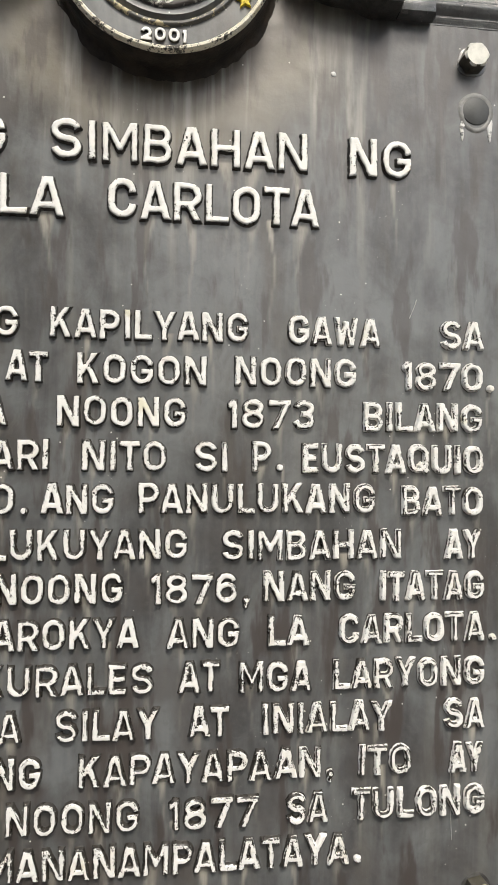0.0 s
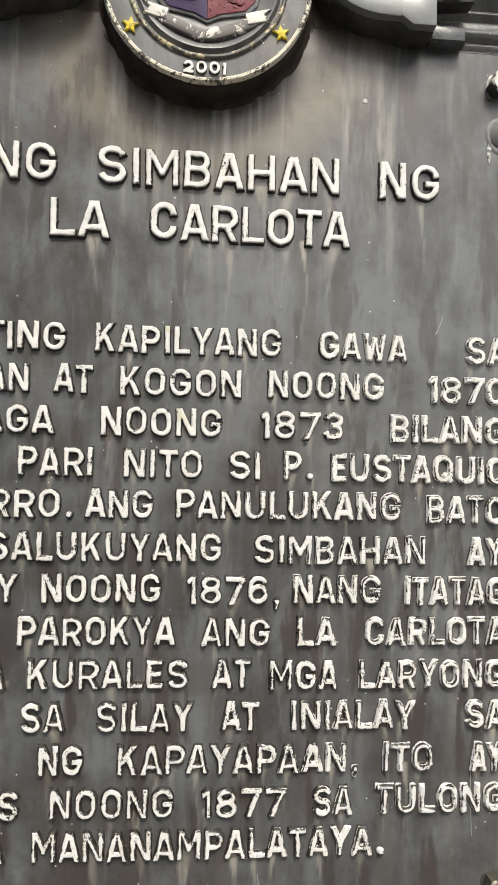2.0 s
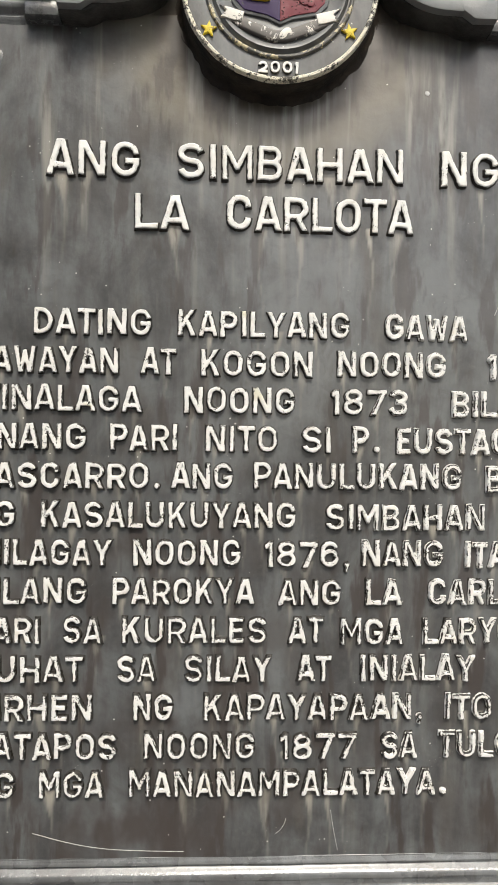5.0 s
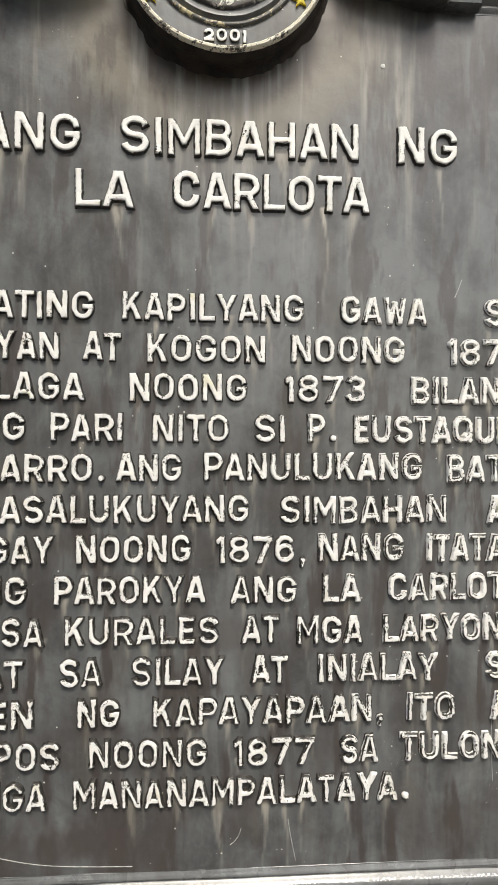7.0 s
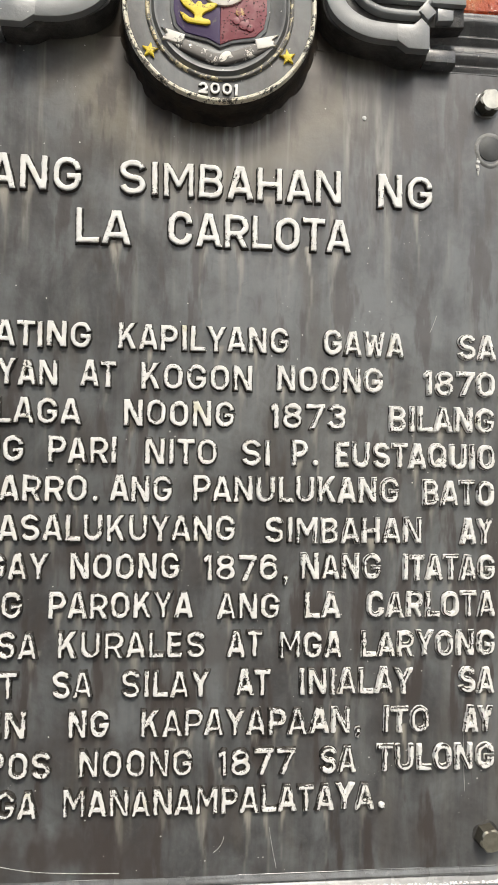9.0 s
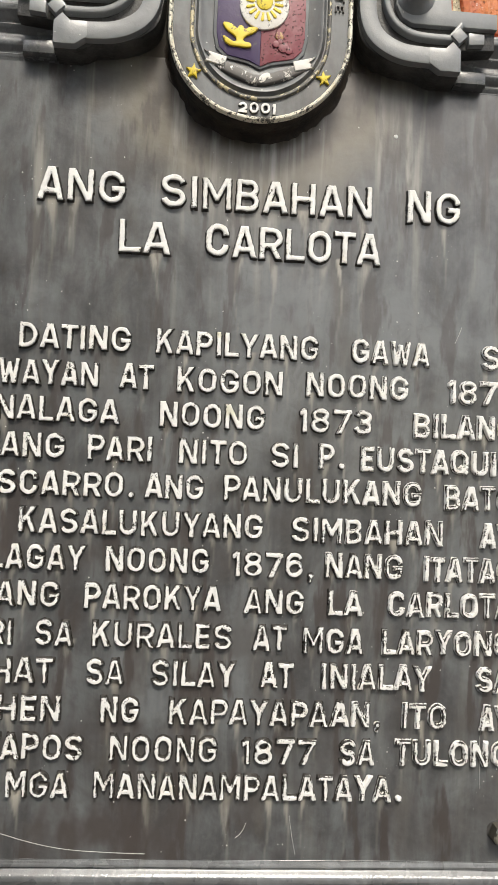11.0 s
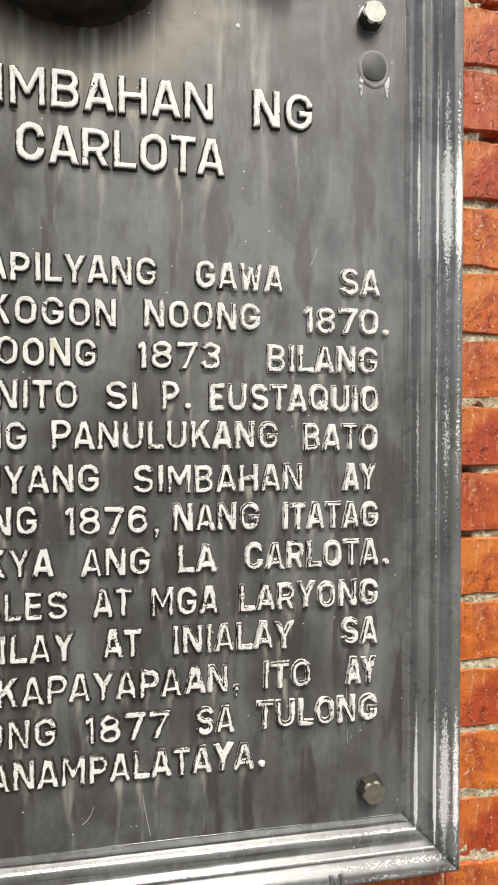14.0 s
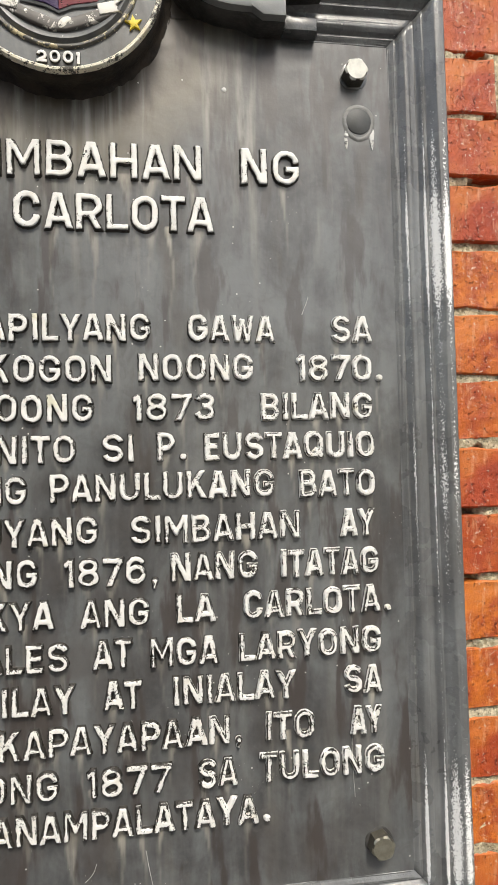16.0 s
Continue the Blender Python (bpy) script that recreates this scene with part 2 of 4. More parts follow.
IRON = iron_paint("dark_grey_iron_paint", True, (0.33, 0.48), 0.58)
FRAME = iron_paint("grey_moulding_paint", False, (0.2, 0.36), 0.6, 1.6)
SCROLL = iron_paint("grey_scroll_paint", False, (0.36, 0.52), 0.3, 1.0, False, 0.42)
MOULDING = iron_paint("glinting_moulding_paint", False, (0.2, 0.36), 0.6, 1.6, True, 0.13)
LETTERS = letter_paint()
RIM = chipped_paint("flaked_cream_and_gilt_paint", (0.80, 0.76, 0.62), (0.075, 0.068, 0.056), 0.46, 0.485, 330, (0.52, 0.40, 0.14))
RIM_WORN = chipped_paint("worn_gilt_paint", (0.62, 0.54, 0.34), (0.10, 0.095, 0.085), 0.50, 0.54, 230, (0.40, 0.28, 0.06))
GILT = chipped_paint("yellow_paint", (0.74, 0.57, 0.03), (0.20, 0.14, 0.02), 0.40, 0.44, 330, (0.66, 0.47, 0.02))
OLD_GOLD = chipped_paint("worn_gold_paint", (0.45, 0.27, 0.10), (0.22, 0.06, 0.06), 0.47, 0.52, 200, (0.4, 0.2, 0.1))
SEAL = iron_paint("seal_grey_paint", False, (0.42, 0.56), 0.15)
BLUE = chipped_paint("violet_blue_paint", (0.042, 0.02, 0.085), (0.10, 0.09, 0.10), 0.34, 0.42, 120, (0.06, 0.04, 0.09))
RED = pitted_paint()
CREAM = chipped_paint("cream_paint", (0.78, 0.75, 0.68), (0.10, 0.095, 0.085), 0.40, 0.46, 170)
RIBBON = chipped_paint("worn_ribbon_paint", (0.76, 0.73, 0.66), (0.115, 0.105, 0.095), 0.53, 0.56, 90)
BOLT_WHITE = steel("white_painted_steel", (0.74, 0.73, 0.66), 0.0, 0.35, 0.5)
BOLT_BARE = steel("weathered_zinc_steel", (0.36, 0.34, 0.27), 0.75, 0.34, 0.5)
BOLT_SIDE = steel("dark_bronzed_steel", (0.12, 0.11, 0.085), 0.6, 0.3, 0.45)
PALE = plain_mix("pale_grey_paint", (0.15, 0.15, 0.145), (0.24, 0.24, 0.23), 60, 0.5, 0.001)
SHADED_GRIME = plain_mix("shaded_brown_grime", (0.012, 0.009, 0.006), (0.042, 0.030, 0.020), 45, 0.75, 0.002)
DARK_IRON = plain_mix("dark_iron_paint", (0.03, 0.028, 0.026), (0.08, 0.078, 0.072), 40, 0.5, 0.002)
PLUG = plain_mix("dark_plug_paint", (0.03, 0.032, 0.032), (0.055, 0.058, 0.058), 60, 0.5, 0.0002)
SMEAR = chipped_paint("white_smear_paint", (0.6, 0.6, 0.58), (0.11, 0.11, 0.11), 0.44, 0.5, 160)
SCRATCH = plain_mix("scratched_bright_iron", (0.5, 0.5, 0.48), (0.3, 0.3, 0.28), 200, 0.5, 0.0005)
BRICK = brick_clay()
MORTAR = mortar_mix()
PAVING = plain_mix("dark_grey_paving", (0.055, 0.053, 0.05), (0.095, 0.092, 0.086), 3.0)
PLASTER = plain_mix("dark_grey_plaster", (0.05, 0.048, 0.045), (0.08, 0.077, 0.07), 1.5)


# ---- mesh helpers ----
def part(name, mesh, material, parent=None, label=""):
    """One mesh object in world places, under a thing or a part."""
    if isinstance(mesh, bmesh.types.BMesh):
        bm = mesh
        bmesh.ops.recalc_face_normals(bm, faces=bm.faces)
        mesh = bpy.data.meshes.new(name)
        bm.to_mesh(mesh)
        bm.free()
    if not mesh.materials:
        mesh.materials.append(material)
    ob = new(name, mesh)
    if parent is not None:
        ob.parent = parent
        base = parent
        while base.parent is not None:
            base = base.parent
        if parent is base:
            ob.matrix_parent_inverse = Matrix.Translation(-base.location)
    return tagged(ob, label)


def thing(name, place, label, category, group=""):
    ob = new(name)
    ob.location = place
    ob.empty_display_size = 0.05
    return tagged(ob, label, category, group)


def smooth(bm, angle=40):
    for f in bm.faces:
        f.smooth = True
    bm.edges.ensure_lookup_table()
    for e in bm.edges:
        if len(e.link_faces) == 2 and e.calc_face_angle(0) > radians(angle):
            e.smooth = False


def rounded(points, rounds=2, closed=False):
    """Chaikin's cutting of corners."""
    for _ in range(rounds):
        out = [] if closed else [points[0]]
        n = len(points)
        for i in range(n if closed else n - 1):
            a, b = np.array(points[i]), np.array(points[(i + 1) % n])
            out += [tuple(a * 0.75 + b * 0.25), tuple(a * 0.25 + b * 0.75)]
        points = out if closed else out + [points[-1]]
    return points


def wavy(v, amount, scale=30.0):
    return amount * noise.noise(Vector(v) * scale)


def strip(rows, closed_u=False, closed_v=False):
    """A bmesh of quads through a grid of places."""
    bm = bmesh.new()
    vs = [[bm.verts.new(p) for p in row] for row in rows]
    nu, nv = len(rows), len(rows[0])
    for i in range(nu if closed_u else nu - 1):
        for j in range(nv if closed_v else nv - 1):
            bm.faces.new((vs[i][j], vs[(i + 1) % nu][j], vs[(i + 1) % nu][(j + 1) % nv], vs[i][(j + 1) % nv]))
    return bm, vs


def shrink(outline, d):
    """An outline of (x, z), anticlockwise, moved inward by d."""
    out, n = [], len(outline)
    for i in range(n):
        p, a, b = (np.array(outline[k % n], float) for k in (i, i - 1, i + 1))
        e, f = (p - a) / (np.linalg.norm(p - a) + 1e-9), (b - p) / (np.linalg.norm(b - p) + 1e-9)
        m = np.array([-e[1], e[0]]) + np.array([-f[1], f[0]])
        m /= max(np.dot(m, m) / 2, 0.35)
        out.append(tuple(p + m * d))
    return out


def slab(outline, back, front, bevel=0.001, smooth_angle=40):
    """A plate with a rounded front edge, between two depths y."""
    area = sum(a[0] * b[1] - b[0] * a[1] for a, b in zip(outline, outline[1:] + outline[:1]))
    if area < 0:
        outline = outline[::-1]
    rings = [(0, back), (0, front + bevel), (bevel * 0.3, front + bevel * 0.3), (bevel, front)]
    bm, vs = strip([[(x, y, z) for x, z in (shrink(outline, d) if d else outline)] for d, y in rings], closed_v=True)
    bm.faces.new(vs[-1])
    bm.faces.new(vs[0][::-1])
    bmesh.ops.recalc_face_normals(bm, faces=bm.faces)
    smooth(bm, smooth_angle)
    return bm


def ridge(path, width, base, height, taper=0.72):
    """A raised band along a path of (x, z), from the depth base toward the viewer."""
    pts = [np.array(p, float) for p in path]
    rows = []
    for i, p in enumerate(pts):
        d = pts[min(i + 1, len(pts) - 1)] - pts[max(i - 1, 0)]
        side = np.array([-d[1], d[0]]) / np.linalg.norm(d)
        row = []
        for u, h in ((-1, 0), (-0.98, 0.55), (-taper - 0.1, 0.92), (-taper + 0.1, 1), (taper - 0.1, 1), (taper + 0.1, 0.92), (0.98, 0.55), (1, 0)):
            q = p + side * u * width / 2
            row.append((q[0], base - h * height, q[1]))
        rows.append(row)
    bm, vs = strip(rows)
    bm.faces.new(vs[0])
    bm.faces.new(vs[-1][::-1])
    bmesh.ops.recalc_face_normals(bm, faces=bm.faces)
    smooth(bm, 50)
    return bm


def mesh_of(bm, name):
    me = bpy.data.meshes.new(name)
    bmesh.ops.recalc_face_normals(bm, faces=bm.faces)
    bm.to_mesh(me)
    bm.free()
    return me


# ---- the unseen ground and an added far wall that close the place ----
def ground_sheet():
    bm = bmesh.new()
    bmesh.ops.create_grid(bm, x_segments=8, y_segments=8, size=400)
    return part("ground", bm, PAVING)


tagged(ground_sheet(), "dark grey paving before the brick wall", "ground", kind="structure")
# unseen wall added to block sky and darken what the plate's left reflects
far_side = bmesh.new()
bmesh.ops.create_cube(far_side, size=1, matrix=Matrix.Translation((-3.2, -6.0, 3.1)) @ Matrix.Diagonal((6.2, 0.3, 6.2, 1)))
tagged(part("wall_far", far_side, PLASTER), "dark grey plastered wall, added out of view to darken reflections", "wall", kind="structure")

# ---- the plaque ----
PLATE_Y = 0.0065
WALL_Y = 0.025
HALF, LOW, HIGH = 0.325, 1.184, 2.016
plaque = thing("plaque", (0, WALL_Y, 1.126), "dark grey cast-iron wall plaque with raised white lettering, bolted to brick", "plaque")


def plate_mesh():
    nx, nz = 300, 384
    rows = []
    for i in range(nx + 1):
        x = -HALF - 0.004 + (2 * HALF + 0.008) * i / nx
        row = []
        for j in range(nz + 1):
            z = LOW - 0.004 + (HIGH - LOW + 0.02) * j / nz
            row.append((x, PLATE_Y + wavy((x, 0, z), 0.0004, 18) + wavy((x, 3, z), 0.00015, 70), z))
        rows.append(row)
    bm, vs = strip(rows)
    rim = [v for v in [r[0] for r in vs] + vs[-1][1:] + [r[-1] for r in vs[::-1]][1:] + vs[0][::-1][1:-1]]
    back = [bm.verts.new((v.co.x, 0.021, v.co.z)) for v in rim]
    for k in range(len(rim)):
        m = (k + 1) % len(rim)
        bm.faces.new((rim[k], back[k], back[m], rim[m]))
    bm.faces.new(back)
    for f in bm.faces:
        f.smooth = len(f.verts) == 4
    return bm


plate = part("plate", plate_mesh(), IRON, plaque, "dark grey painted iron plate with drips and stains")

PROFILE = rounded([(0, -1.0), (0.2, 0.1), (2, 0.6), (6, 2.6), (7.6, 2.6), (8.4, 1.6), (9.6, 2.2), (14.5, 7.6), (19.5, 8.0), (21, 6.8), (26.5, 6.0), (28, 6.8),
                   (32.5, 11.4), (34.3, 11.6), (35, 10.9), (37, 12.4), (44, 19.4), (47, 20.2), (52, 20.2), (54.6, 19.4), (55.8, 16.5)], 2) + [(56, 9), (56, -17)]


def rail(a, b, steps=70):
    """A length of moulding between two mitred ends, given as places (x, z) for an offset outward."""
    rows = []
    for i in range(steps + 1):
        t = i / steps
        row = []
        for s, h in PROFILE:
            p = np.array(a(s / 1000)) * (1 - t) + np.array(b(s / 1000)) * t
            wob = wavy((p[0], h, p[1]), 0.0004, 14) + wavy((p[0], h, p[1]), 0.00018, 60)
            row.append((p[0] + wob, PLATE_Y - h / 1000 + wob, p[1] + wob))
        rows.append(row)
    bm, vs = strip(rows)
    bm.faces.new(vs[0])
    bm.faces.new(vs[-1][::-1])
    # how strongly the painted highlights show across the profile
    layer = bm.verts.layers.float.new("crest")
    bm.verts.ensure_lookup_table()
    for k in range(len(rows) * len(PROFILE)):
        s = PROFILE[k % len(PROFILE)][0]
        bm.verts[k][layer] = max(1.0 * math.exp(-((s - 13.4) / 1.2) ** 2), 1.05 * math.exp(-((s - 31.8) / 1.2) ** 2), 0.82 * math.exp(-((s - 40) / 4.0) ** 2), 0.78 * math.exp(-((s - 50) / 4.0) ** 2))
    for f in bm.faces:
        f.smooth = len(f.verts) == 4
    return bm


STEP = 0.2135
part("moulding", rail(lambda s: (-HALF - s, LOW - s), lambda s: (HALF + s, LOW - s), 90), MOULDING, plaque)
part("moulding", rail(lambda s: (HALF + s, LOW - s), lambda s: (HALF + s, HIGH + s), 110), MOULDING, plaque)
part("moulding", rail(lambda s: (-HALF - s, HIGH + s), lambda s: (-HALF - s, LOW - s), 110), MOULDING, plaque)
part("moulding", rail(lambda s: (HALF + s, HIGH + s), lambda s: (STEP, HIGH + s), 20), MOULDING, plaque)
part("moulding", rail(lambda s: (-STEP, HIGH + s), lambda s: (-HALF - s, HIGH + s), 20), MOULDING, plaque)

# backing behind the seal and scrolls
part("crest_panel", slab([(-0.205, 2.012), (0.205, 2.012), (0.19, 2.17), (0.1, 2.22), (-0.1, 2.22), (-0.19, 2.17)], 0.022, 0.0085, 0.002), IRON, plaque)


def scroll(side):
    """The scrolled shoulder beside the seal, with raised bands, a diamond and a round boss."""
    m = lambda pts: [(side * x, z) for x, z in pts]
    outline = [(0.102, 2.15), (0.102, 2.075)] + rounded([(0.102, 2.075), (0.106, 2.05), (0.122, 2.036), (0.146, 2.026), (0.173, 2.024)], 2)[1:-1]
    outline += [(0.173, 2.0235), (0.181, 2.019), (0.189, 2.0165), (0.213, 2.0168), (0.213, 2.046), (0.252, 2.049), (0.252, 2.085), (0.202, 2.086), (0.196, 2.15)]
    # dark body: shade of underside and grooves put into the colour, with grime
    body = part("scroll", slab(m(outline), 0.020, -0.021, 0.0012), DARK_IRON, plaque, "scrolled shoulder of the plaque")
    lower = [(0.1115, 2.149)] + rounded([(0.1115, 2.10), (0.112, 2.072), (0.121, 2.050), (0.146, 2.0355), (0.175, 2.0335), (0.2115, 2.0325)], 3)
    part("band", ridge(m(lower), 0.0185, -0.0205, 0.0095, 0.86), SCROLL, body)
    end = [(0.178, 2.026), (0.1905, 2.0172), (0.2125, 2.0174), (0.2125, 2.041), (0.204, 2.050), (0.196, 2.0425), (0.178, 2.0425)]
    part("band_end", slab(m(end), -0.0202, -0.0304, 0.0012), SCROLL, body)
    upper = [(0.131, 2.149)] + rounded([(0.131, 2.11), (0.132, 2.086), (0.141, 2.068), (0.158, 2.0575), (0.176, 2.055), (0.202, 2.055)], 3)
    part("band", ridge(m(upper), 0.0075, -0.0205, 0.0085, 0.75), SCROLL, body)
    part("band", ridge(m([(0.200, 2.054), (0.2075, 2.0625), (0.214, 2.071)]), 0.007, -0.0203, 0.0082), SCROLL, body)
    part("panel", slab(m([(0.160, 2.068), (0.252, 2.068), (0.252, 2.0848), (0.2025, 2.0858), (0.197, 2.148), (0.141, 2.148), (0.142, 2.088), (0.149, 2.074)]), -0.0203, -0.0275, 0.0012), SCROLL, body)
    part("diamond", slab(m([(0.2105, 2.0475), (0.2195, 2.0565), (0.2105, 2.0655), (0.2015, 2.0565)]), -0.0203, -0.031, 0.001), SCROLL, body)
    part("block", slab(m([(0.221, 2.0485), (0.238, 2.050), (0.238, 2.061), (0.221, 2.062)]), -0.0203, -0.029, 0.0015), SCROLL, body)
    # the boss: a round peg with a domed end
    rows = [[(side * 0.163 + r * math.cos(a), y, 2.098 + r * math.sin(a)) for a in np.linspace(0, 2 * math.pi, 28, endpoint=False)]
            for r, y in ((0.021, -0.0272), (0.0195, -0.030), (0.0150, -0.032), (0.0138, -0.040), (0.0128, -0.046), (0.0095, -0.050), (0.005, -0.0515))]
    bm, vs = strip(rows, closed_v=True)
    bm.faces.new(vs[-1])
    smooth(bm, 60)
    part("boss", bm, SCROLL, body)
    # the blunt block where the top moulding meets the scroll
    part("stop_block", slab(m([(0.2138, 2.0165), (0.2485, 2.0165), (0.2485, 2.0315), (0.2138, 2.0335)]), 0.004, -0.0115, 0.005), FRAME, body)


scroll(1)
scroll(-1)

# ---- the seal ----
SEAL_X, SEAL_Z, SEAL_R, SEAL_UP = 0.0, 2.0415, 0.0955, 0.075


def stadium(inset, n=40):
    r = SEAL_R - inset
    pts = [(SEAL_X + r * math.cos(a), SEAL_Z + r * math.sin(a)) for a in np.linspace(math.pi, 2 * math.pi, n)]
    pts += [(SEAL_X + r * math.cos(a), SEAL_Z + SEAL_UP + r * math.sin(a)) for a in np.linspace(0, math.pi, n)]
    return pts


def ring(profile, cap=False):
    rows = [[(x + wavy((x, y, z), 0.0005, 45), y, z + wavy((z, y, x), 0.0005, 45)) for x, z in stadium(d)] for d, y in profile]
    bm, vs = strip(rows, closed_v=True)
    if cap:
        bm.faces.new(vs[-1])
    bmesh.ops.recalc_face_normals(bm, faces=bm.faces)
    smooth(bm, 45)
    return bm


seal = part("seal", ring([(0.0012, -0.030), (0.0014, -0.034), (0.005, -0.0345), (0.007, -0.0345), (0.0225, -0.0345), (0.028, -0.034),
                          (0.031, -0.0385), (0.034, -0.038), (0.037, -0.035), (0.06, -0.0345)], True), SEAL, plaque, "oval grey seal with flaked gilt rims")


def seal_flank():
    """The seal's side, its foot caked with old paint that spreads unevenly over the plate."""
    rows = []
    for d, y, uneven in ((-0.0062, 0.0070, 1.0), (-0.0045, 0.0056, 0.9), (-0.0022, 0.0035, 0.5), (-0.0003, -0.001, 0.15), (0.0002, -0.015, 0.0), (0.0004, -0.033, 0.0), (0.003, -0.0335, 0.0)):
        row = []
        for x, z in stadium(d, 110):
            out = Vector((x - SEAL_X, 0, z - SEAL_Z)).normalized()
            lump = uneven * (0.0036 * noise.noise(Vector((x, 0, z)) * 42) + 0.0022 * noise.noise(Vector((x, 2, z)) * 130))
            row.append((x + out.x * lump, y + uneven * 0.0016 * noise.noise(Vector((x, y * 30, z)) * 110), z + out.z * lump))
        rows.append(row)
    bm, _ = strip(rows, closed_v=True)
    smooth(bm, 55)
    return bm


# near-black brown: grime plus the shade under the seal, put into one colour
part("seal_wall", seal_flank(), SHADED_GRIME, seal, "grimy flank of the seal, its shade in the colour")
part("outer_rim", ring([(0.0002, -0.0325), (0.0004, -0.0375), (0.0016, -0.0395), (0.0034, -0.0398), (0.0046, -0.0385), (0.0052, -0.034)]), RIM, seal, "flaked cream and gilt rim")
part("inner_rim", ring([(0.0222, -0.034), (0.0226, -0.0372), (0.0236, -0.0382), (0.0252, -0.0382), (0.0262, -0.0372), (0.0266, -0.034)]), RIM_WORN, seal, "flaked gilt inner rim")


def star(x, z, r, turn):
    pts = [(x + (r if k % 2 == 0 else r * 0.42) * math.sin(turn + k * math.pi / 5), z + (r if k % 2 == 0 else r * 0.42) * math.cos(turn + k * math.pi / 5)) for k in range(10)]
    part("star", slab(pts, -0.034, -0.038, 0.0008), GILT, seal, "yellow star")


star(-0.0675, 1.9945, 0.0082, 0.1)
star(0.0668, 1.9962, 0.0082, -0.15)


def shield_half(side):
    pts = [(0, 2.1), (0, 2.0035), (side * 0.012, 2.009), (side * 0.034, 2.0135), (side * 0.0425, 2.022), (side * 0.0455, 2.036), (side * 0.0455, 2.1)]
    return slab(pts, -0.034, -0.0385, 0.0008)


frame_pts = [(0.0, 2.0005), (0.012, 2.006), (0.036, 2.0105), (0.0455, 2.020), (0.049, 2.036), (0.049, 2.103), (-0.049, 2.103), (-0.049, 2.036), (-0.0455, 2.020), (-0.036, 2.0105), (-0.012, 2.006)]
part("shield_border", slab(frame_pts, -0.0335, -0.0372, 0.001), SEAL, seal)
part("shield_field", shield_half(-1), BLUE, seal, "violet blue half of the shield")
part("shield_field", shield_half(1), RED, seal, "faded crimson half of the shield")


def disc(x, z, r, back, front, n=32, bevel=0.001):
    return slab([(x + r * math.cos(a), z + r * math.sin(a)) for a in np.linspace(0, 2 * math.pi, n, endpoint=False)], back, front, bevel)


part("sun_disc", disc(0.0025, 2.0665, 0.0255, -0.038, -0.0412), CREAM, seal, "cream disc with yellow rays")
part("sun_core", disc(0.0025, 2.0700, 0.0085, -0.041, -0.0428), GILT, seal, "yellow")
for k in range(16):
    a = 2 * math.pi * k / 16 + 0.1
    ux, uz = math.sin(a), math.cos(a)
    pts = [(0.0025 + ux * r - uz * w, 2.0690 + uz * r + ux * w) for r, w in ((0.0105, -0.0011), (0.0185, -0.0016), (0.020, 0), (0.0185, 0.0016), (0.0105, 0.0011))]
    part("ray", slab(pts, -0.041, -0.0424, 0.0005), GILT, seal, "yellow")

# gold relief on the shield, a plain spread shape; and a worn lump on the other half
spread = rounded([(-0.0408, 2.0468), (-0.0361, 2.0385), (-0.0259, 2.0325), (-0.0249, 2.0271), (-0.0289, 2.0266), (-0.0361, 2.0318), (-0.0401, 2.0325), (-0.0349, 2.0230),
                  (-0.0230, 2.0214), (-0.0093, 2.0211), (-0.0100, 2.0266), (-0.0183, 2.0271), (-0.0171, 2.0325), (-0.0064, 2.0373), (-0.0021, 2.0430), (-0.0112, 2.0434),
                  (-0.0171, 2.0397), (-0.0190, 2.0440), (-0.0228, 2.0440), (-0.0242, 2.0397), (-0.0301, 2.0456)], 1, True)
part("gold_relief", slab(spread, -0.038, -0.0415, 0.0009), GILT, seal, "yellow relief")
for x, z, r in ((0.0195, 2.0365, 0.0048), (0.0205, 2.030, 0.0042), (0.0235, 2.0245, 0.0058), (0.029, 2.0215, 0.0042), (0.016, 2.0275, 0.004)):
    lump = [(x + r * (1 + 0.3 * noise.noise(Vector((math.cos(a) * 2, math.sin(a) * 2, x * 900)))) * math.cos(a), z + r * math.sin(a)) for a in np.linspace(0, 2 * math.pi, 12, endpoint=False)]
    part("worn_relief", slab(lump, -0.038, -0.0402, 0.0012), OLD_GOLD if r == 0.0048 else RED, seal)
# ribbon below the shield
band_path = rounded([(-0.050, 2.0095), (-0.040, 2.0035), (-0.022, 1.9955), (0.0, 1.9880), (0.022, 1.9955), (0.040, 2.0035), (0.050, 2.0095)], 1)
part("ribbon", ridge(band_path, 0.0115, -0.034, 0.005), RIBBON, seal, "worn ribbon with cream paint at its ends")
patch_pts = rounded([(0.0005, 1.9925), (0.004, 1.9965), (0.010, 1.9975), (0.0115, 1.9935), (0.007, 1.9915), (0.0065, 1.9885), (0.001, 1.9855), (-0.001, 1.989)], 1, True)
part("ribbon_patch", slab(patch_pts, -0.0385, -0.0394, 0.0003), CREAM, seal, "flaked cream paint")
for s in (-1, 1):
    pts = [(s * 0.0365, 2.0005), (s * 0.0565, 2.0055), (s * 0.051, 2.0110), (s * 0.0575, 2.0165), (s * 0.034, 2.0105)]
    part("ribbon_end", slab(pts, -0.034, -0.0405, 0.001), CREAM, seal, "cream ribbon end")

# ---- raised lettering: cast block capitals, each built from straight and curved strokes ----
WIDTHS = dict(A=0.80, B=0.70, C=0.74, D=0.74, E=0.60, G=0.78, H=0.74, I=0.19, K=0.78, L=0.62, M=0.86, N=0.76, O=0.76, P=0.72, Q=0.80,
              R=0.76, S=0.74, T=0.70, U=0.76, W=0.92, Y=0.80)
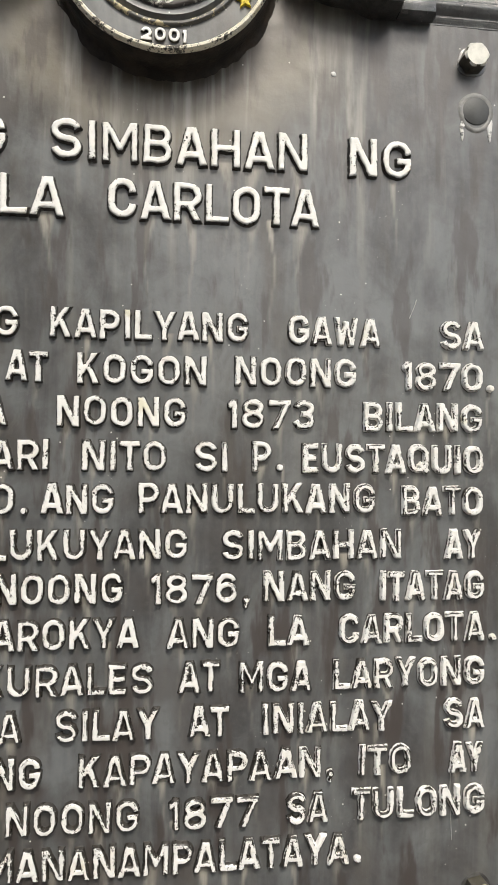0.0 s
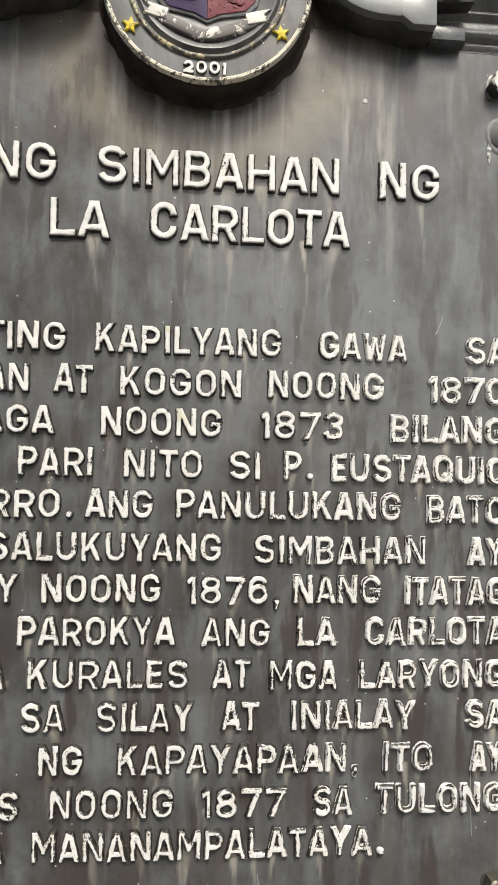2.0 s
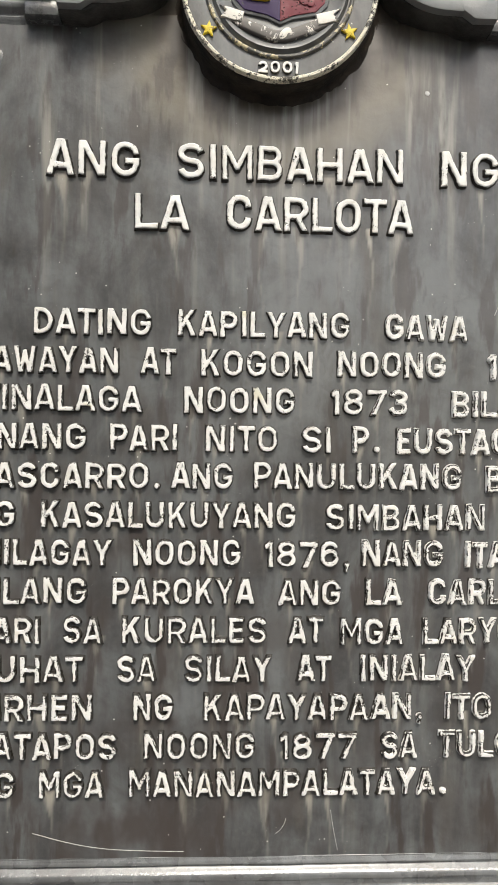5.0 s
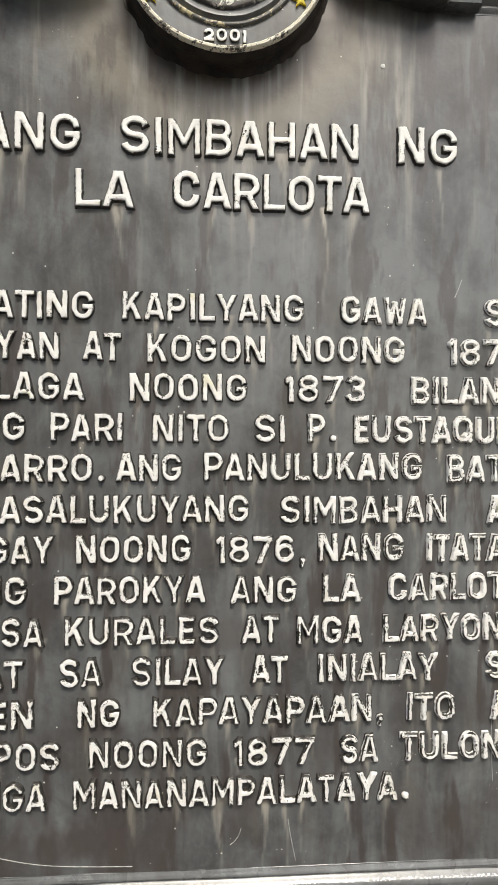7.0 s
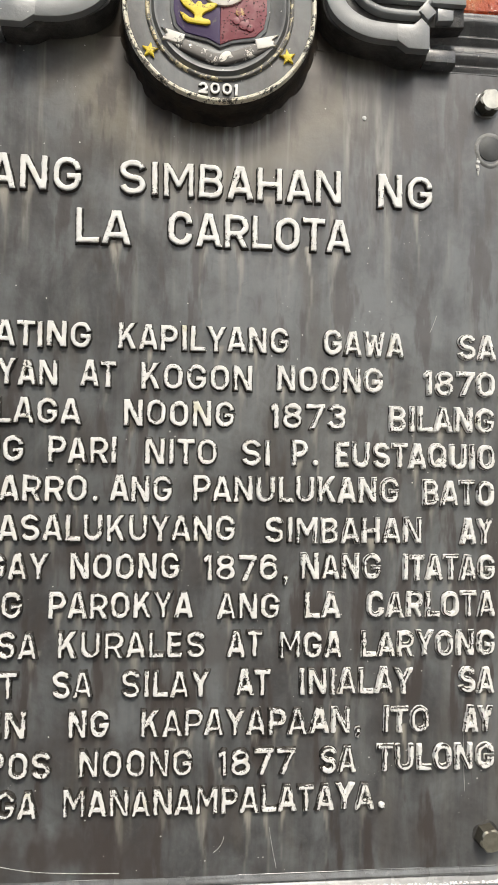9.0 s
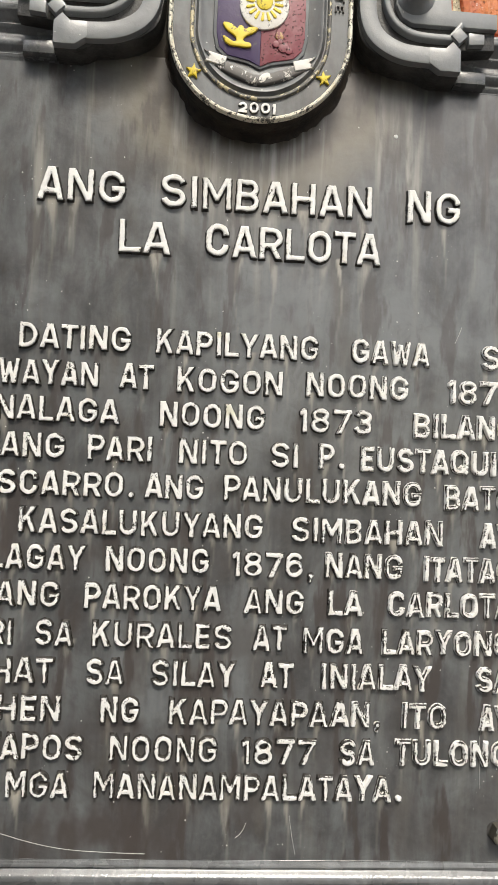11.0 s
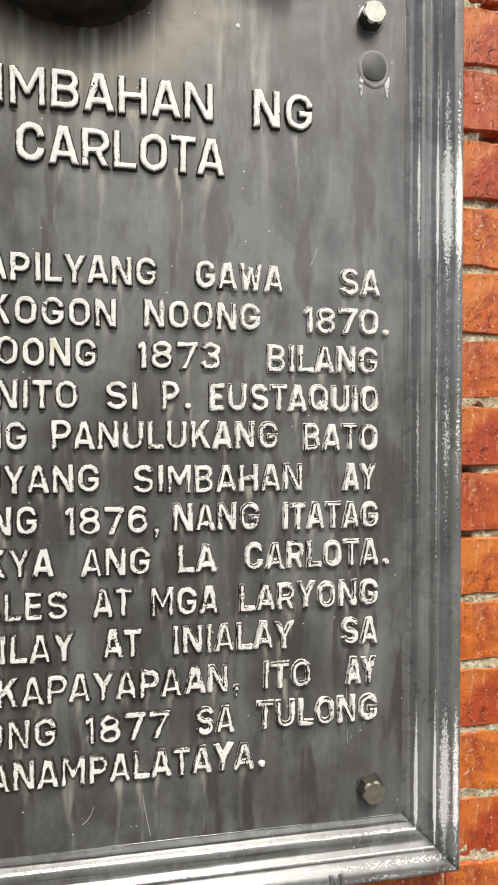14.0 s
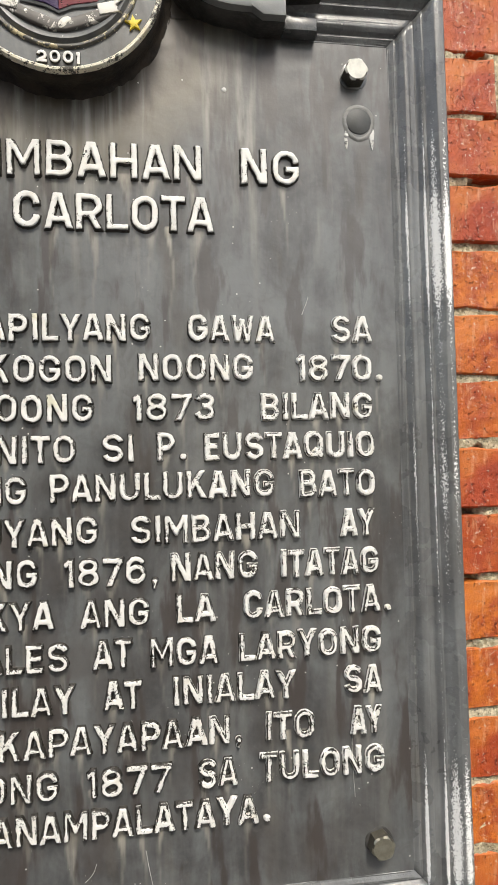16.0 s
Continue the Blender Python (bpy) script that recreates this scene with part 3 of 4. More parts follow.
WIDTHS.update({"0": 0.74, "1": 0.32, "2": 0.72, "3": 0.74, "6": 0.74, "7": 0.76, "8": 0.76, ".": 0.22, ",": 0.22})


def arc(cx, cz, rx, rz, a0, a1, n=11):
    return [(cx + rx * math.cos(radians(a)), cz + rz * math.sin(radians(a))) for a in np.linspace(a0, a1, n)]


def strokes(ch, w, s):
    """Centre lines of a letter with a cap height of 1, a width w and a stroke s."""
    h = s / 2
    c, l, r = w / 2, h, w - h
    q = c - h
    stem = [(l, 0), (l, 1)]
    if ch in "O0":
        return [arc(c, 1 - h - q, q, q, 180, 0) + arc(c, h + q, q, q, 0, -180) + [(l, 1 - h - q)]]
    if ch == "Q":
        return strokes("O", w, s) + [[(c + 0.02, 0.32), (w - h * 0.6, 0.0)]]
    if ch == "C":
        return [arc(c, 1 - h - q, q, q, -4, 180) + arc(c, h + q, q, q, 180, 364)]
    if ch == "G":
        return [arc(c, 1 - h - q, q, q, 4, 180) + arc(c, h + q, q, q, 180, 360) + [(r, 0.44)], [(c - 0.02, 0.45), (w, 0.45)]]
    if ch == "S":
        v = (1 - 2 * h) / 4
        return [arc(c, 1 - h - v, q, v, 8, 270, 16) + arc(c, h + v, q, v, 90, -172, 16)[1:]]
    if ch == "U":
        return [[(l, 1.2)] + arc(c, h + q, q, q, 180, 360) + [(r, 1.2)]]
    if ch == "D":
        k = min(w - h - w * 0.3, 0.5 - h)
        return [stem, [(0, 1 - h)] + arc(r - k, 1 - h - k, k, k, 90, 0) + arc(r - k, h + k, k, k, 0, -90) + [(0, h)]]
    if ch == "B":
        u, v = (0.48 - h) / 2, (0.52 - h) / 2
        return [stem, [(0, 1 - h)] + arc(r - 0.03 - u, 1 - h - u, u, u, 90, -90) + [(0, 0.52)], [(0, 0.52)] + arc(r - v, h + v, v, v, 90, -90) + [(0, h)]]
    if ch in "PR":
        u = (0.57 - h) / 2
        out = [stem, [(0, 1 - h)] + arc(r - (0.02 if ch == "R" else 0) - u, 1 - h - u, u, u, 90, -90) + [(0, 0.43)]]
        return out + ([[(c, 0.46), (w - h * 0.9, -0.1)]] if ch == "R" else [])
    if ch == "E":
        return [stem, [(0, 1 - h), (w, 1 - h)], [(0, 0.51), (w * 0.9, 0.51)], [(0, h), (w, h)]]
    if ch == "H":
        return [stem, [(r, 0), (r, 1)], [(l, 0.5), (r, 0.5)]]
    if ch == "I":
        return [[(c, 0), (c, 1)]]
    if ch == "L":
        return [stem, [(0, h), (w, h)]]
    if ch == "T":
        return [[(c, 0), (c, 1)], [(0, 1 - h), (w, 1 - h)]]
    if ch == "K":
        return [stem, [(s * 0.7, 0.34), (w - h * 1.3, 1.1)], [(c * 0.92, 0.58), (w - h * 1.05, -0.1)]]
    if ch == "N":
        return [stem, [(r, 0), (r, 1)], [(h * 0.7, 1.1), (w - h * 0.7, -0.1)]]
    if ch == "M":
        return [stem, [(r, 0), (r, 1)], [(h * 0.7, 1.08), (c + h * 0.3, 0.30)], [(w - h * 0.7, 1.08), (c - h * 0.3, 0.30)]]
    if ch == "W":
        return [[(h * 0.9, 1.1), (w * 0.29, -0.05)], [(w * 0.29, -0.05), (c + 0.02, 0.86)], [(c - 0.02, 0.86), (w * 0.71, -0.05)], [(w * 0.71, -0.05), (w - h * 0.9, 1.1)]]
    if ch == "A":
        return [[(h * 0.75, -0.1), (c, 1.12)], [(w - h * 0.75, -0.1), (c, 1.12)], [(w * 0.22, 0.27), (w * 0.78, 0.27)]]
    if ch == "Y":
        return [[(c, 0), (c, 0.5)], [(h * 0.6, 1.1), (c + h * 0.2, 0.40)], [(w - h * 0.6, 1.1), (c - h * 0.2, 0.40)]]
    if ch == "1":
        return [[(r, 0), (r, 1)], [(0.0, 0.74), (r, 0.95)]]
    if ch == "2":
        return [arc(c, 1 - h - q, q, q, 170, -35) + [(h * 1.2, h * 1.2)], [(0, h), (w, h)]]
    if ch == "3":
        u, v = (0.47 - h) / 2, (0.53 - h) / 2
        return [arc(c, 1 - h - u, q * 0.92, u, 172, -90, 15) + [(c * 0.75, 0.53)], [(c * 0.75, 0.53)] + arc(c, h + v, q, v, 90, -170, 15)]
    if ch == "6":
        v = (0.62 - h) / 2
        return [arc(c, h + v, q, v, 180, -180, 22), arc(c, 1 - h - q, q, q, 20, 180) + [(l, h + v)]]
    if ch == "7":
        return [[(0, 1 - h), (w, 1 - h)], [(w - h * 1.1, 1.0 - h * 0.6), (w * 0.25, -0.1)]]
    if ch == "8":
        u, v = (0.47 - h) / 2, (0.53 - h) / 2
        return [arc(c, 1 - h - u, q * 0.9, u, 180, -180, 22), arc(c, h + v, q, v, 180, -180, 22)]
    dot = [[(c, 0.11), (c, 0.112)]]
    return dot + ([[(c + 0.03, 0.09), (c - 0.03, -0.12)]] if ch == "," else [])


def reach(px, pz, ch, w, s):
    """Signed distance of places to the letter's outline, negative within."""
    best = np.full(px.shape, 9.0)
    for line_points in strokes(ch, w, s):
        pts = np.array(line_points, float)
        legs = np.linalg.norm(pts[1:] - pts[:-1], axis=1)
        keep = legs > 1e-6
        run = np.concatenate([[0], np.cumsum(legs)])
        loop = np.linalg.norm(pts[0] - pts[-1]) < 1e-6
        half = 0.115 if ch in ".," else s / 2
        if ch == "," and legs[0] > 0.1:
            half = 0.06
        for k in range(len(legs)):
            if not keep[k]:
                continue
            a, d = pts[k], (pts[k + 1] - pts[k]) / legs[k]
            along = (px - a[0]) * d[0] + (pz - a[1]) * d[1]
            t = np.clip(along, 0, legs[k])
            dist = np.hypot(px - a[0] - t * d[0], pz - a[1] - t * d[1]) - half
            if not loop and ch not in ".,":
                # flat ends
                if run[k] < 0.24:
                    e = (pts[1] - pts[0]) / legs[0]
                    dist = np.maximum(dist, -((px - pts[0][0]) * e[0] + (pz - pts[0][1]) * e[1]))
                if run[-1] - run[k + 1] < 0.24:
                    e = (pts[-1] - pts[-2]) / legs[-1]
                    dist = np.maximum(dist, (px - pts[-1][0]) * e[0] + (pz - pts[-1][1]) * e[1])
            best = np.minimum(best, dist)
    low = -0.25 if ch == "," else -0.04 if ch == "Q" else 0.0
    edge = np.maximum(np.abs(px - w / 2) - w / 2, np.maximum(pz - 1, low - pz))
    return np.maximum(best, edge)


def raised_word(text, x0, x1, z, cap, stroke, first=1.025, back=PLATE_Y, height=0.0051, material=None, parent=None, name="letter", label=""):
    """A word between x0 and x1 on the line z; its first letter stands a little taller."""
    gaps = []
    for a, b in zip(text, text[1:]):
        g = 0.165
        if b in ".,":
            g = 0.24
        elif (a in "LKRPTY" and b == "A") or (a in "ALKR" and b in "TY"):
            g = 0.045
        elif a in "AKLTYRW7" or b in "ATYW":
            g = 0.10
        gaps.append(g * cap)
    wide = [WIDTHS[ch] * cap for ch in text]
    free = [ch not in "1I.," for ch in text]
    room = x1 - x0 - sum(w for w, f in zip(wide, free) if not f)
    soft = sum(w for w, f in zip(wide, free) if f)
    # letters and the gaps between them draw in together
    fit_to = room / max(soft + sum(gaps), 1e-6)
    letters_fit = min(max(1 + (fit_to - 1) * 0.9, 0.6), 1.2)
    wide = [w * letters_fit if f else w for w, f in zip(wide, free)]
    left = (x1 - x0 - sum(wide)) / max(sum(gaps), 1e-6) if gaps else 1.0
    x, made = x0, []
    for k, ch in enumerate(text):
        size = cap * (first if k == 0 and ch.isalpha() else 1.0)
        w = wide[k] / size
        s = stroke * (0.86 if ch in "MW" else 0.92 if ch in "0368B" else 1.0) * random.gauss(1.0, 0.03)
        turn, lift = random.gauss(0, 0.010), random.gauss(0, 0.00030)
        cell, m = 0.027, 0.075
        gx = np.arange(-m, w + m + cell, cell)
        gz = np.arange(-m - (0.2 if ch in ",Q" else 0), 1 + m + cell, cell)
        px, pz = np.meshgrid(gx, gz, indexing="ij")
        d = reach(px, pz, ch, w, s)
        qx = x + wide[k] / 2 + (px - w / 2) * size * math.cos(turn) - (pz - 0.5) * size * math.sin(turn)
        qz = z + lift + size / 2 + (px - w / 2) * size * math.sin(turn) + (pz - 0.5) * size * math.cos(turn)
        nx, nz = d.shape
        flat = list(zip(qx.ravel(), qz.ravel()))
        shake = np.array([noise.noise(Vector((a, 0, c)) * 150) * 0.016 + noise.noise(Vector((a, 4, c)) * 420) * 0.012 for a, c in flat]).reshape(d.shape)
        dents = np.array([noise.noise(Vector((a, 7, c)) * 130) for a, c in flat]).reshape(d.shape)
        d = d + shake
        up = np.clip((0.034 - d) / 0.050, 0, 1)
        qy = back + 0.0006 - up * (height + 0.0006) * (1 + 0.05 * dents)
        used = np.full(d.size, -1)
        faces, ids = [], np.arange(d.size).reshape(d.shape)
        near = d < 0.05
        live = near[:-1, :-1] | near[1:, :-1] | near[1:, 1:] | near[:-1, 1:]
        for i, j in zip(*np.nonzero(live)):
            faces.append((ids[i, j], ids[i + 1, j], ids[i + 1, j + 1], ids[i, j + 1]))
        hold = np.unique(np.array(faces))
        used[hold] = np.arange(len(hold))
        me = bpy.data.meshes.new("letter")
        me.from_pydata(np.stack([qx.ravel()[hold], qy.ravel()[hold], qz.ravel()[hold]], 1).tolist(), [], [tuple(int(used[v]) for v in f) for f in faces])
        me.materials.append(material or LETTERS)
        me.attributes.new("rim", "FLOAT", "POINT").data.foreach_set("value", d.ravel()[hold].astype(np.float32))
        me.polygons.foreach_set("use_smooth", [True] * len(faces))
        me.update()
        made.append(part(name, me, LETTERS, parent or plaque, label))
        if back == PLATE_Y:
            FEET.append((x + wide[k] / 2, z, wide[k], ch))
        x += wide[k] + (gaps[k] * left if k < len(gaps) else 0)
    return made


TITLE, BODY = 0.0348, 0.0260
FEET = []


def line(z, cap, stroke, *words):
    """Words as text, left and right end in millimetres, and the rise of this word from the line."""
    for text, a, b, dz in zip(words[0::4], words[1::4], words[2::4], words[3::4]):
        raised_word(text, a / 1000, b / 1000, z + dz / 1000, cap, stroke, name="title_letter" if cap == TITLE else "letter")


line(1.8672, TITLE, 0.172, "ANG", -228.6, -136.6, 0.7, "SIMBAHAN", -98.0, 130.0, 0.3, "NG", 169.4, 228.2, -1.1)
line(1.8162, TITLE, 0.172, "LA", -140.4, -85.6, -0.4, "CARLOTA", -48.3, 141.8, 0.3)
line(1.7095, BODY, 0.184, "DATING", -239.0, -123.2, -0.1, "KAPILYANG", -96.1, 77.2, -0.1, "GAWA", 113.8, 199.4, -0.4, "SA", 257.6, 298.6, -1.0)
line(1.6709, BODY, 0.184, "KAWAYAN", -298.6, -155.3, -0.4, "AT", -132.6, -97.5, -0.1, "KOGON", -72.5, 39.9, -1.1, "NOONG", 65.7, 176.3, -0.2, "1870.", 220.6, 308.2, -1.1)
line(1.6323, BODY, 0.184, "ITINALAGA", -297.3, -131.2, 0.4, "NOONG", -89.2, 22.2, 0.1, "1873", 59.5, 137.8, -0.0, "BILANG", 183.9, 296.7, -0.8)
line(1.5937, BODY, 0.184, "UNANG", -297.1, -186.6, 0.7, "PARI", -162.7, -95.7, 0.5, "NITO", -67.4, 5.1, 0.2, "SI", 30.5, 59.3, 0.3, "P.", 81.9, 109.5, 0.7, "EUSTAQUIO", 127.1, 297.3, -0.4)
line(1.5551, BODY, 0.184, "CASCARRO.", -297.5, -112.4, 0.4, "ANG", -101.6, -39.8, 1.0, "PANULUKANG", -18.3, 194.4, 2.0, "BATO", 220.1, 296.7, -0.2)
line(1.5165, BODY, 0.184, "NG", -296.2, -256.2, 0.2, "KASALUKUYANG", -229.9, 24.5, 0.2, "SIMBAHAN", 55.7, 219.0, -1.0, "AY", 260.4, 295.5, -1.4)
line(1.4779, BODY, 0.184, "INILAGAY", -296.6, -159.6, 0.5, "NOONG", -138.6, -30.6, 0.8, "1876,", -6.2, 80.3, -0.2, "NANG", 92.6, 176.2, 0.8, "ITATAG", 199.8, 298.0, -0.0)
line(1.4393, BODY, 0.184, "BILANG", -296.9, -184.4, 0.8, "PAROKYA", -158.8, -16.1, 0.7, "ANG", 7.7, 71.1, -0.2, "LA", 97.1, 134.4, 0.1, "CARLOTA.", 162.0, 309.5, 0.5)
line(1.4007, BODY, 0.184, "YARI", -296.2, -230.4, -0.0, "SA", -207.0, -168.2, -0.0, "KURALES", -148.8, -3.8, 0.1, "AT", 18.3, 54.6, -0.3, "MGA", 72.1, 136.6, -1.2, "LARYONG", 156.6, 297.9, -1.1)
line(1.3621, BODY, 0.184, "BUHAT", -296.6, -186.2, -0.4, "SA", -153.1, -114.3, -0.2, "SILAY", -85.9, 2.2, -0.3, "AT", 27.2, 62.9, -0.1, "INIALAY", 92.9, 210.9, 0.1, "SA", 260.1, 298.0, -0.8)
line(1.3235, BODY, 0.184, "BIRHEN", -296.4, -177.9, -0.1, "NG", -136.8, -97.5, -0.0, "KAPAYAPAAN,", -66.2, 156.7, -0.5, "ITO", 180.8, 228.2, -0.8, "AY", 264.7, 296.7, -2.0)
line(1.2849, BODY, 0.184, "NATAPOS", -296.2, -153.1, -0.3, "NOONG", -125.7, -14.6, -0.6, "1877", 11.5, 89.2, -1.8, "SA", 114.7, 152.1, -2.0, "TULONG", 173.7, 297.9, -0.8)
line(1.2463, BODY, 0.184, "NG", -296.0, -253.6, 0.5, "MGA", -229.5, -164.8, 0.2, "MANANAMPALATAYA.", -140.3, 182.0, -0.2)
raised_word("2001", -0.0202, 0.0182, 1.9545, 0.0112, 0.25, 1.0, -0.0345, 0.0035, LETTERS, seal, name="numeral", label="cream numeral")


def side_word():
    """The last letters of the writing that runs down the seal's flank."""
    for ob in raised_word("UTE", 0.0, 0.031, 0.0, 0.0095, 0.18, 1.0, 0.0, 0.003, RIBBON, seal, name="seal_letter"):
        for v in ob.data.vertices:
            x, y, z = v.co
            v.co = (0.0765 + z, -0.0345 + y, 2.099 - x)
        ob.data.update()


side_word()
# the whole seal drawn back toward the plate, to its true depth
for ob in [seal] + list(seal.children):
    ob.data.transform(Matrix.Translation((-0.01, PLATE_Y, 1.592)) @ Matrix.Diagonal((1.0105, 0.82, 1.0105, 1)) @ Matrix.Translation((0.01, -PLATE_Y, -1.592)))
raised_word("M", 0.243, 0.266, 1.1295, 0.0125, 0.18, 1.0, PLATE_Y - 0.0198, 0.002, FRAME, name="foundry_mark", label="raised grey foundry letter M")



def wash_below():
    """Where rain has carried chalky paint down the plate: tapered runs under some letters, thin long ones under a few."""
    me = plate.data
    co = np.zeros(len(me.vertices) * 3)
    me.vertices.foreach_get("co", co)
    px, pz = co[0::3], co[2::3]
    total = np.zeros(len(px))
    rng = random.Random(17)
    for x, z, wide, ch in FEET:
        odds = 0.75 if ch in "AKNMRH" else 0.3
        if rng.random() > odds:
            continue
        cx = x + rng.gauss(0, 0.12) * wide
        top, long = z + 0.006, rng.uniform(0.018, 0.036) * (1.7 if z > 1.75 or z < 1.26 else 1.0)
        half = rng.uniform(0.10, 0.24) * wide
        strong = rng.uniform(0.4, 1.0)
        for stretch, thin, force in ((1.0, 1.0, strong), (rng.uniform(1.6, 2.6), 0.4, strong * 0.5)):
            t = (top - pz) / (long * stretch)
            drift = cx + 0.002 * np.sin(pz * 70 + x * 90)
            w = half * thin * np.clip(1.05 - t, 0.12, 1.0)
            body = np.clip(1.7 - np.abs(px - drift) / np.maximum(w, 0.0008), 0, 1)
            total = np.maximum(total, force * body * (t > 0) * np.clip(1.15 - t, 0, 1))
    me.attributes.new("wash", "FLOAT", "POINT").data.foreach_set("value", total.astype(np.float32))


wash_below()

# ---- bolts ----
def hex_bolt(x, z, turn, material, label, crust_paint):
    bolt = thing("hex_bolt", (x, PLATE_Y, z), label, "bolt", "bolts at the plaque's corners")
    r = 0.0128
    rows = []
    for s, y in ((1.0, PLATE_Y + 0.001), (1.0, -0.0056), (0.985, -0.0068), (0.84, -0.0086)):
        row = []
        for k in range(36):
            a = 2 * math.pi * k / 36
            flat = math.cos(math.pi / 6) / math.cos((a % (math.pi / 3)) - math.pi / 6)
            q = r * (flat if s > 0.99 else min(flat, s * 0.97) if s > 0.9 else s * 0.95)
            row.append((x + q * math.cos(a + turn), y, z + q * math.sin(a + turn)))
        rows.append(row)
    bm, vs = strip(rows, closed_v=True)
    bm.faces.new(vs[-1])
    bmesh.ops.recalc_face_normals(bm, faces=bm.faces)
    smooth(bm, 25)
    head = part("bolt_head", bm, material, bolt)
    head.data.materials.append(BOLT_SIDE)
    for p in head.data.polygons:
        p.material_index = 1 if abs(p.normal.y) < 0.5 else 0
    crust = [(x + q * math.cos(a), z + q * math.sin(a)) for a in np.linspace(0, 2 * math.pi, 30, endpoint=False)
             for q in [0.0142 + 0.0026 * noise.noise(Vector((math.cos(a) * 1.6 + x * 40, math.sin(a) * 1.6, z * 9)))]]
    part("paint_crust", slab(crust, PLATE_Y + 0.001, PLATE_Y - 0.0007, 0.0006), crust_paint, bolt, "lumpy paint round the bolt")
    part("shank", disc(x, z, 0.008, 0.035, PLATE_Y + 0.002, 16), BOLT_BARE, bolt)


hex_bolt(-0.2875, 1.983, 0.25, BOLT_WHITE, "white-painted steel hex bolt holding the plaque", FRAME)
hex_bolt(0.2880, 1.983, 0.1, BOLT_WHITE, "white-painted steel hex bolt holding the plaque", FRAME)
hex_bolt(-0.2875, 1.2180, 0.4, BOLT_BARE, "dull weathered steel hex bolt holding the plaque", DARK_IRON)
hex_bolt(0.2905, 1.2150, 0.2, BOLT_BARE, "dull weathered steel hex bolt holding the plaque", DARK_IRON)

# filled hole below a bolt, and a chip
plug = part("hole_plug", disc(0.2925, 1.9365, 0.0135, 0.006, PLATE_Y - 0.0012, 32, 0.0008), PLUG, plaque, "dark filled hole with a pale rim")
ring_rows = [[(0.2925 + r * math.cos(a), PLATE_Y - h, 1.9365 + (r + (0.004 if math.sin(a) < -0.4 else 0)) * math.sin(a)) for a in np.linspace(0, 2 * math.pi, 40, endpoint=False)]
             for r, h in ((0.0128, 0.0010), (0.0138, 0.0013), (0.0162, 0.0011), (0.0182, -0.0006))]
bm, _ = strip(ring_rows, closed_v=True)
smooth(bm, 60)
part("plug_rim", bm, PALE, plug, "pale smeared rim")
for s in (-1, 1):
    x = 0.2925 + s * 0.0135
    part("smear", slab(rounded([(x - 0.0006, 1.907), (x + 0.0008, 1.907), (x + 0.0022, 1.918), (x + 0.0032, 1.9275), (x + 0.0005, 1.930), (x - 0.002, 1.9235), (x - 0.0026, 1.918)], 1, True), PLATE_Y + 0.001, PLATE_Y - 0.0011, 0.0004), SMEAR, plug, "white paint smear")
part("chip", disc(0.1548, 1.9620, 0.0026, 0.008, PLATE_Y - 0.0008, 14, 0.001), SMEAR, plaque, "pale chipped spot")


def scratch(points, width, label):
    part("scratch", ridge(rounded(points, 3), width, PLATE_Y + 0.0004, 0.0011), SCRATCH, plaque, label)


scratch([(-0.236, 1.2095), (-0.20, 1.199), (-0.165, 1.1925), (-0.12, 1.190), (-0.085, 1.1892)], 0.0006, "long thin curved scratch")
scratch([(0.0185, 1.2215), (0.0165, 1.215), (0.012, 1.209), (0.008, 1.2065)], 0.0005, "thin curved scratch")
scratch([(0.064, 1.229), (0.067, 1.210), (0.0715, 1.189)], 0.0006, "thin scratch")
scratch([(0.267, 1.3365), (0.2655, 1.30), (0.2675, 1.26)], 0.0005, "thin upright scratch")
scratch([(0.2345, 1.7545), (0.2325, 1.748), (0.2275, 1.7365)], 0.0006, "short scratch")

# ---- the brick wall ----
wall = None


def mortar_bed():
    """A thick wall of mortar, its face rough where it stands open beside the plaque."""
    x0, x1, z0, z1, step = 0.08, 0.62, 1.05, 2.24, 0.003
    nx, nz = int((x1 - x0) / step), int((z1 - z0) / step)
    places, faces = [], []
    for i in range(nx + 1):
        for j in range(nz + 1):
            p = Vector((x0 + step * i, 0, z0 + step * j))
            edge = 0.0 if i in (0, nx) or j in (0, nz) else 1.0
            d = 0.0035 * noise.noise(p * 30) + 0.0030 * noise.noise(p * 85) + 0.002 * noise.noise(p * 190)
            gap = 0.016 if noise.noise(p * 21 + Vector((3, 0, 9))) > 0.42 else 0.0
            places.append((p.x, WALL_Y + 0.0042 - edge * (min(0.0006 + d, 0.0014) - gap), p.z))
    for i in range(nx):
        for j in range(nz):
            a = i * (nz + 1) + j
            faces.append((a, a + nz + 1, a + nz + 2, a + 1))
    y = WALL_Y + 0.0042
    for a, b, c, d in ((-4.1, x0, 0, 3.6), (x1, 4.1, 0, 3.6), (x0, x1, 0, z0), (x0, x1, z1, 3.6)):
        at = len(places)
        places += [(a, y, c), (b, y, c), (b, y, d), (a, y, d)]
        faces.append((at, at + 1, at + 2, at + 3))
    at = len(places)
    back = WALL_Y + 0.4
    places += [(-4.1, y, 0), (4.1, y, 0), (4.1, y, 3.6), (-4.1, y, 3.6), (-4.1, back, 0), (4.1, back, 0), (4.1, back, 3.6), (-4.1, back, 3.6)]
    faces += [tuple(at + k for k in f) for f in ((5, 4, 7, 6), (4, 0, 3, 7), (1, 5, 6, 2), (3, 2, 6, 7), (4, 5, 1, 0))]
    me = bpy.data.meshes.new("wall_brick")
    me.from_pydata(places, [], faces)
    for p in me.polygons:
        p.use_smooth = True
    return part("wall_brick", me, MORTAR)


